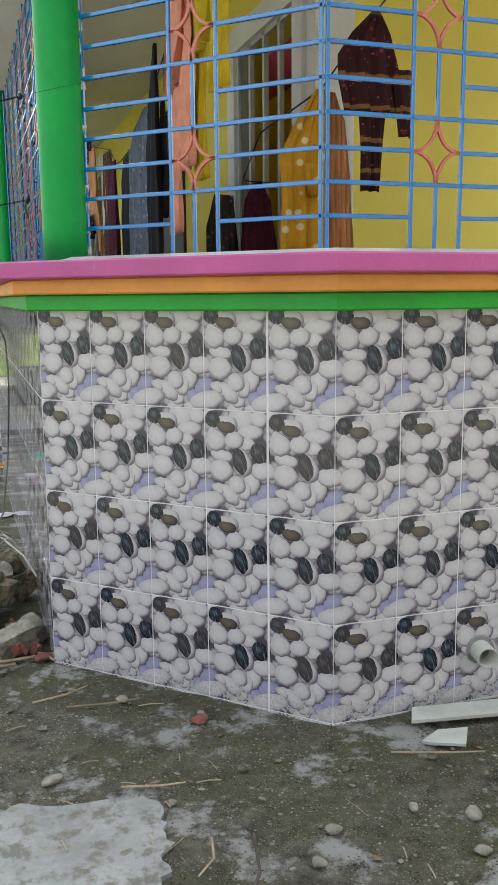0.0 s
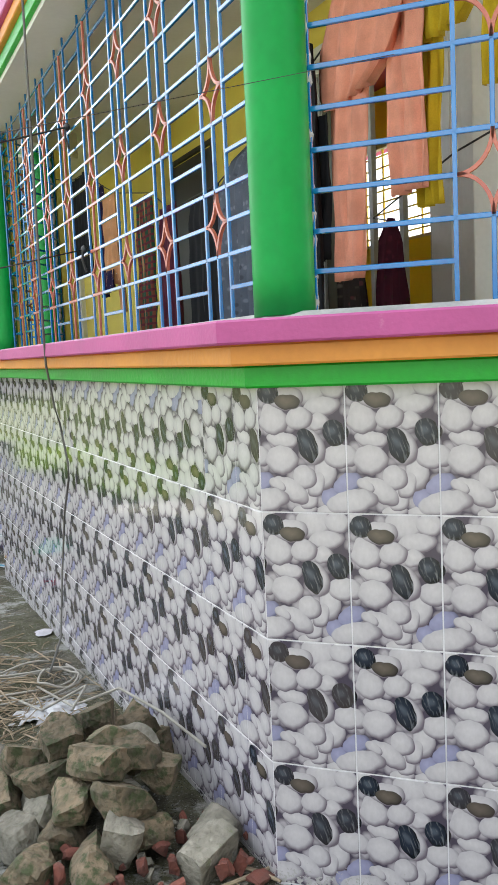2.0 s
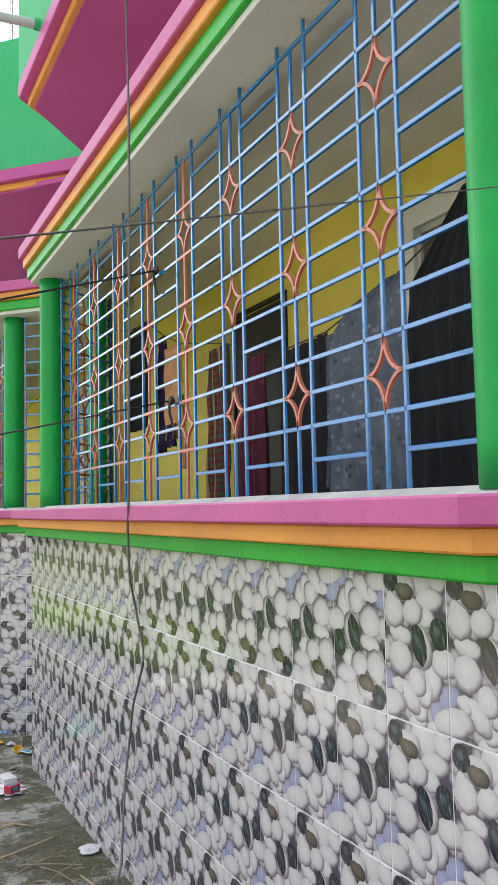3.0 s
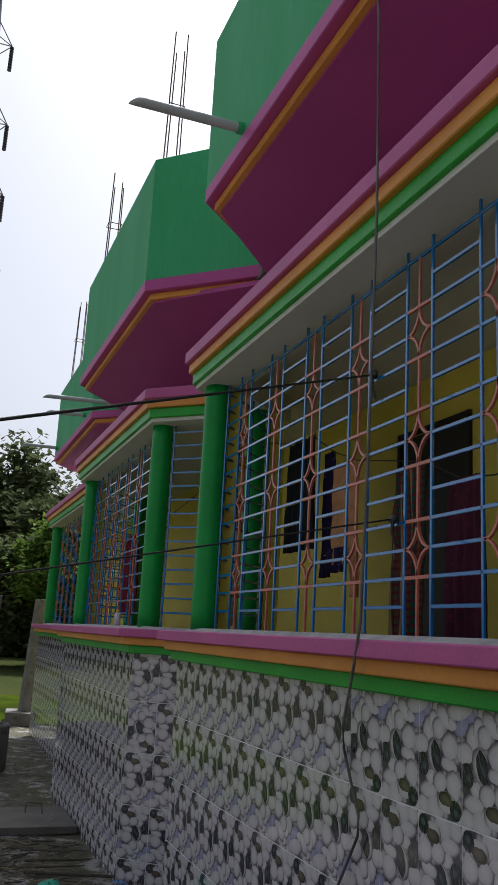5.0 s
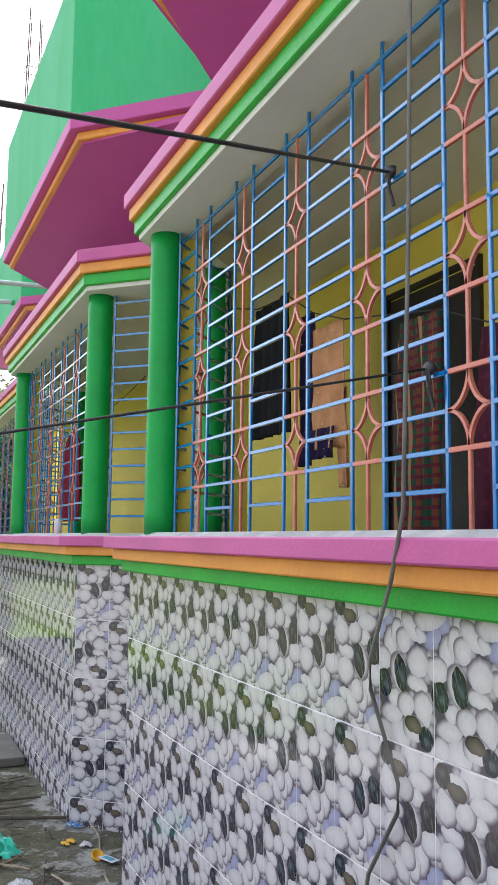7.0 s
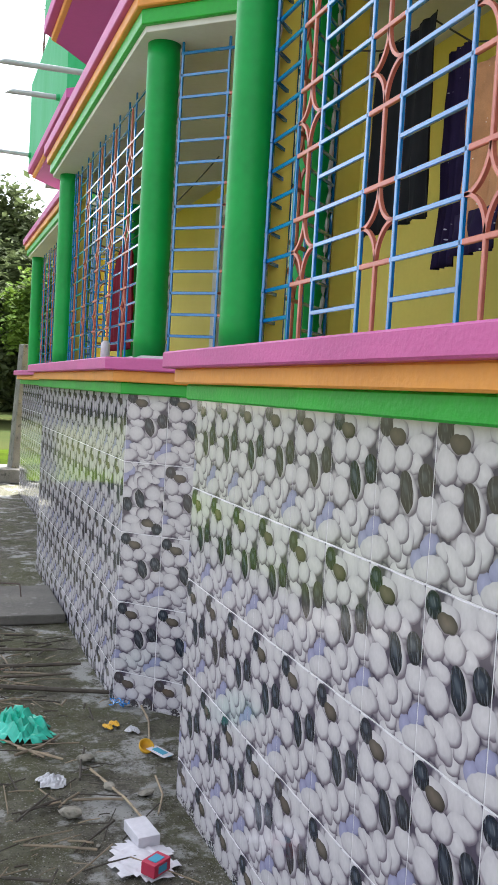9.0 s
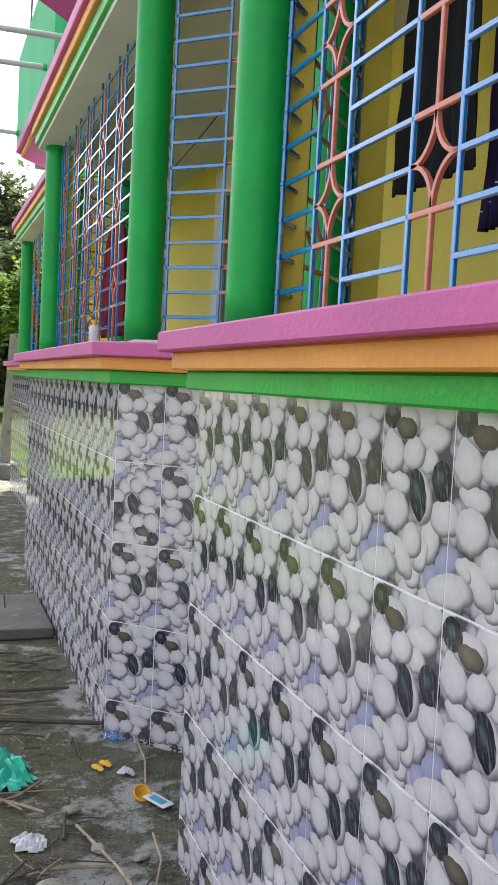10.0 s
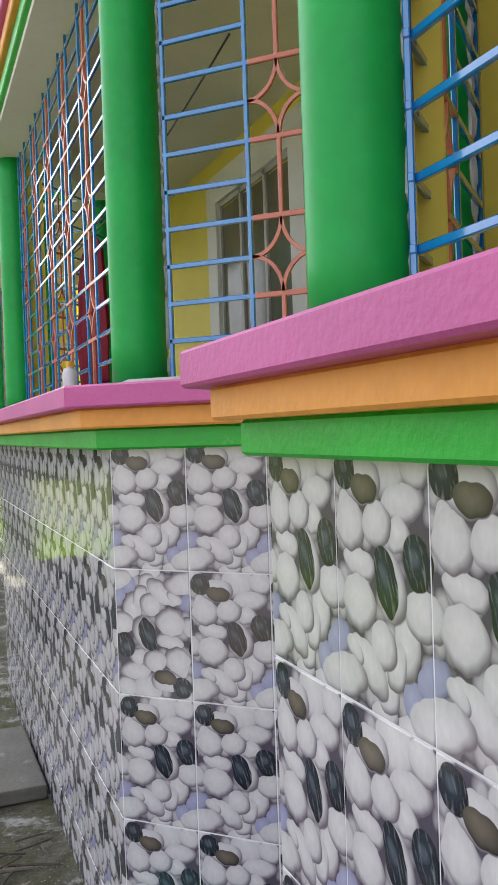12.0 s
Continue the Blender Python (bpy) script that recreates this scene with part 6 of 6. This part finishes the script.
def tile_mesh(u0, u1, v0, v1):
    """A tile or a cut piece of one, from u0 to u1 and v0 to v1 of the whole (v from the top down)."""
    key = (round(u0, 3), round(u1, 3), round(v0, 3), round(v1, 3))
    if key in tile_meshes:
        return tile_meshes[key]
    w, h, t, b = (u1 - u0) * TW - JOINT, (v1 - v0) * TH - JOINT, 0.009, 0.0012
    bm = bmesh.new()
    uvl = bm.loops.layers.uv.new("UVMap")
    rings = [[(-w / 2, 0, -h / 2), (w / 2, 0, -h / 2), (w / 2, 0, h / 2), (-w / 2, 0, h / 2)],
             [(-w / 2, -t + b, -h / 2), (w / 2, -t + b, -h / 2), (w / 2, -t + b, h / 2), (-w / 2, -t + b, h / 2)],
             [(-w / 2 + b, -t, -h / 2 + b), (w / 2 - b, -t, -h / 2 + b), (w / 2 - b, -t, h / 2 - b), (-w / 2 + b, -t, h / 2 - b)]]
    vs = [[bm.verts.new(p) for p in r] for r in rings]
    for a, c in zip(vs, vs[1:]):
        for k in range(4):
            bm.faces.new((a[k], a[(k + 1) % 4], c[(k + 1) % 4], c[k]))
    bm.faces.new(vs[2])
    bmesh.ops.recalc_face_normals(bm, faces=bm.faces)
    for f in bm.faces:
        for lp in f.loops:
            p = lp.vert.co
            lp[uvl].uv = (u0 + (p.x / w + 0.5) * (u1 - u0), 1 - v1 + (p.z / h + 0.5) * (v1 - v0))
    me = bpy.data.meshes.new("tile")
    bm.to_mesh(me)
    bm.free()
    me.materials.append(M_TILE)
    tile_meshes[key] = me
    return me


def lay_tiles(wall, a, b, joints, flipped=lambda s, r: False, z_low=0.0, rows=5):
    """Courses of tiles from a to b in plan (open air on the left of a to b); joints: distances along it."""
    a, b = Vector((*a, 0)), Vector((*b, 0))
    d = (b - a).normalized()
    turn = Matrix.Rotation(math.atan2(-d.y, -d.x), 4, "Z")
    for s0, s1, u0, u1 in joints:
        p = a + d * (s0 + s1) / 2
        for r in range(rows):
            zt = 1.5 - TH * r
            zb = max(zt - TH, ground_z(p.x, p.y) - 0.10)
            if zt - zb < 0.05:
                continue
            v1 = (zt - zb) / TH
            fl = flipped((s0 + s1) / 2, r)
            if fl:
                me = tile_mesh(1 - u1, 1 - u0, 1 - v1, 1.0)
            else:
                me = tile_mesh(u0, u1, 0.0, v1)
            ob = bpy.data.objects.new("tile", me)
            scene.collection.objects.link(ob)
            ob.parent = wall
            ob.matrix_local = Matrix.Translation((p.x, p.y, (zt + zb) / 2)) @ turn @ (Matrix.Rotation(math.pi, 4, "Y") if fl else Matrix()) @ Matrix.Translation((0, 0.009 - 0.0, 0))


def run(length, start=0.0, from_end=False, gap_after=None):
    """Joints of a course: whole tiles, and one cut where they run out. The wall's left-hand end is the far end of the walk round it."""
    out, s = [], 0.0
    while s < length - 0.02:
        e = min(s + TW, length)
        out.append((s, e))
        s = e
    if from_end:
        out = [(length - e, length - s) for s, e in out]
    return out


def whole(pairs, cut_left):
    """u range of each piece; tile faces are read from the open air, where the run goes right to left."""
    res = []
    for s0, s1 in pairs:
        f = (s1 - s0) / TW
        res.append((s0, s1, 0.0, f) if not cut_left else (s0, s1, 1 - f, 1.0))
    return res


lay_tiles(WALLS["C"], (0.898, -0.898), (0.0, 0.0), whole([(0, 0.2535), (0.2585, 0.512), (0.512, 0.765), (0.765, 1.017), (1.017, 1.27)], False))
lay_tiles(WALLS["C"], (4.398, -0.898), (0.898, -0.898), whole(run(3.5, from_end=True), False))
lay_tiles(WALLS["C"], (0.0, 0.0), (0.0, 4.92), whole(run(4.92, from_end=True), False), flipped=lambda s, r: r == 0 and 0.4 < s < 2.42)
lay_tiles(WALLS["C"], (0.0, 4.92), (0.5475, 5.4675), whole(run(0.774), True))
lay_tiles(WALLS["D"], (0.5475, 5.4675), (-0.035, 6.05), whole(run(0.823, from_end=True), False), flipped=lambda s, r: r == 1 and s > 0.6)
lay_tiles(WALLS["D"], (-0.035, 6.05), (-0.035, 9.5), whole(run(3.45), True))
lay_tiles(WALLS["D"], (-0.035, 9.5), (0.6975, 10.2325), whole(run(1.035), True))
lay_tiles(WALLS["E"], (0.6975, 10.2325), (0.33, 10.6), whole(run(0.519, from_end=True), False))
lay_tiles(WALLS["E"], (0.33, 10.6), (0.33, 14.8), whole(run(4.2), True))
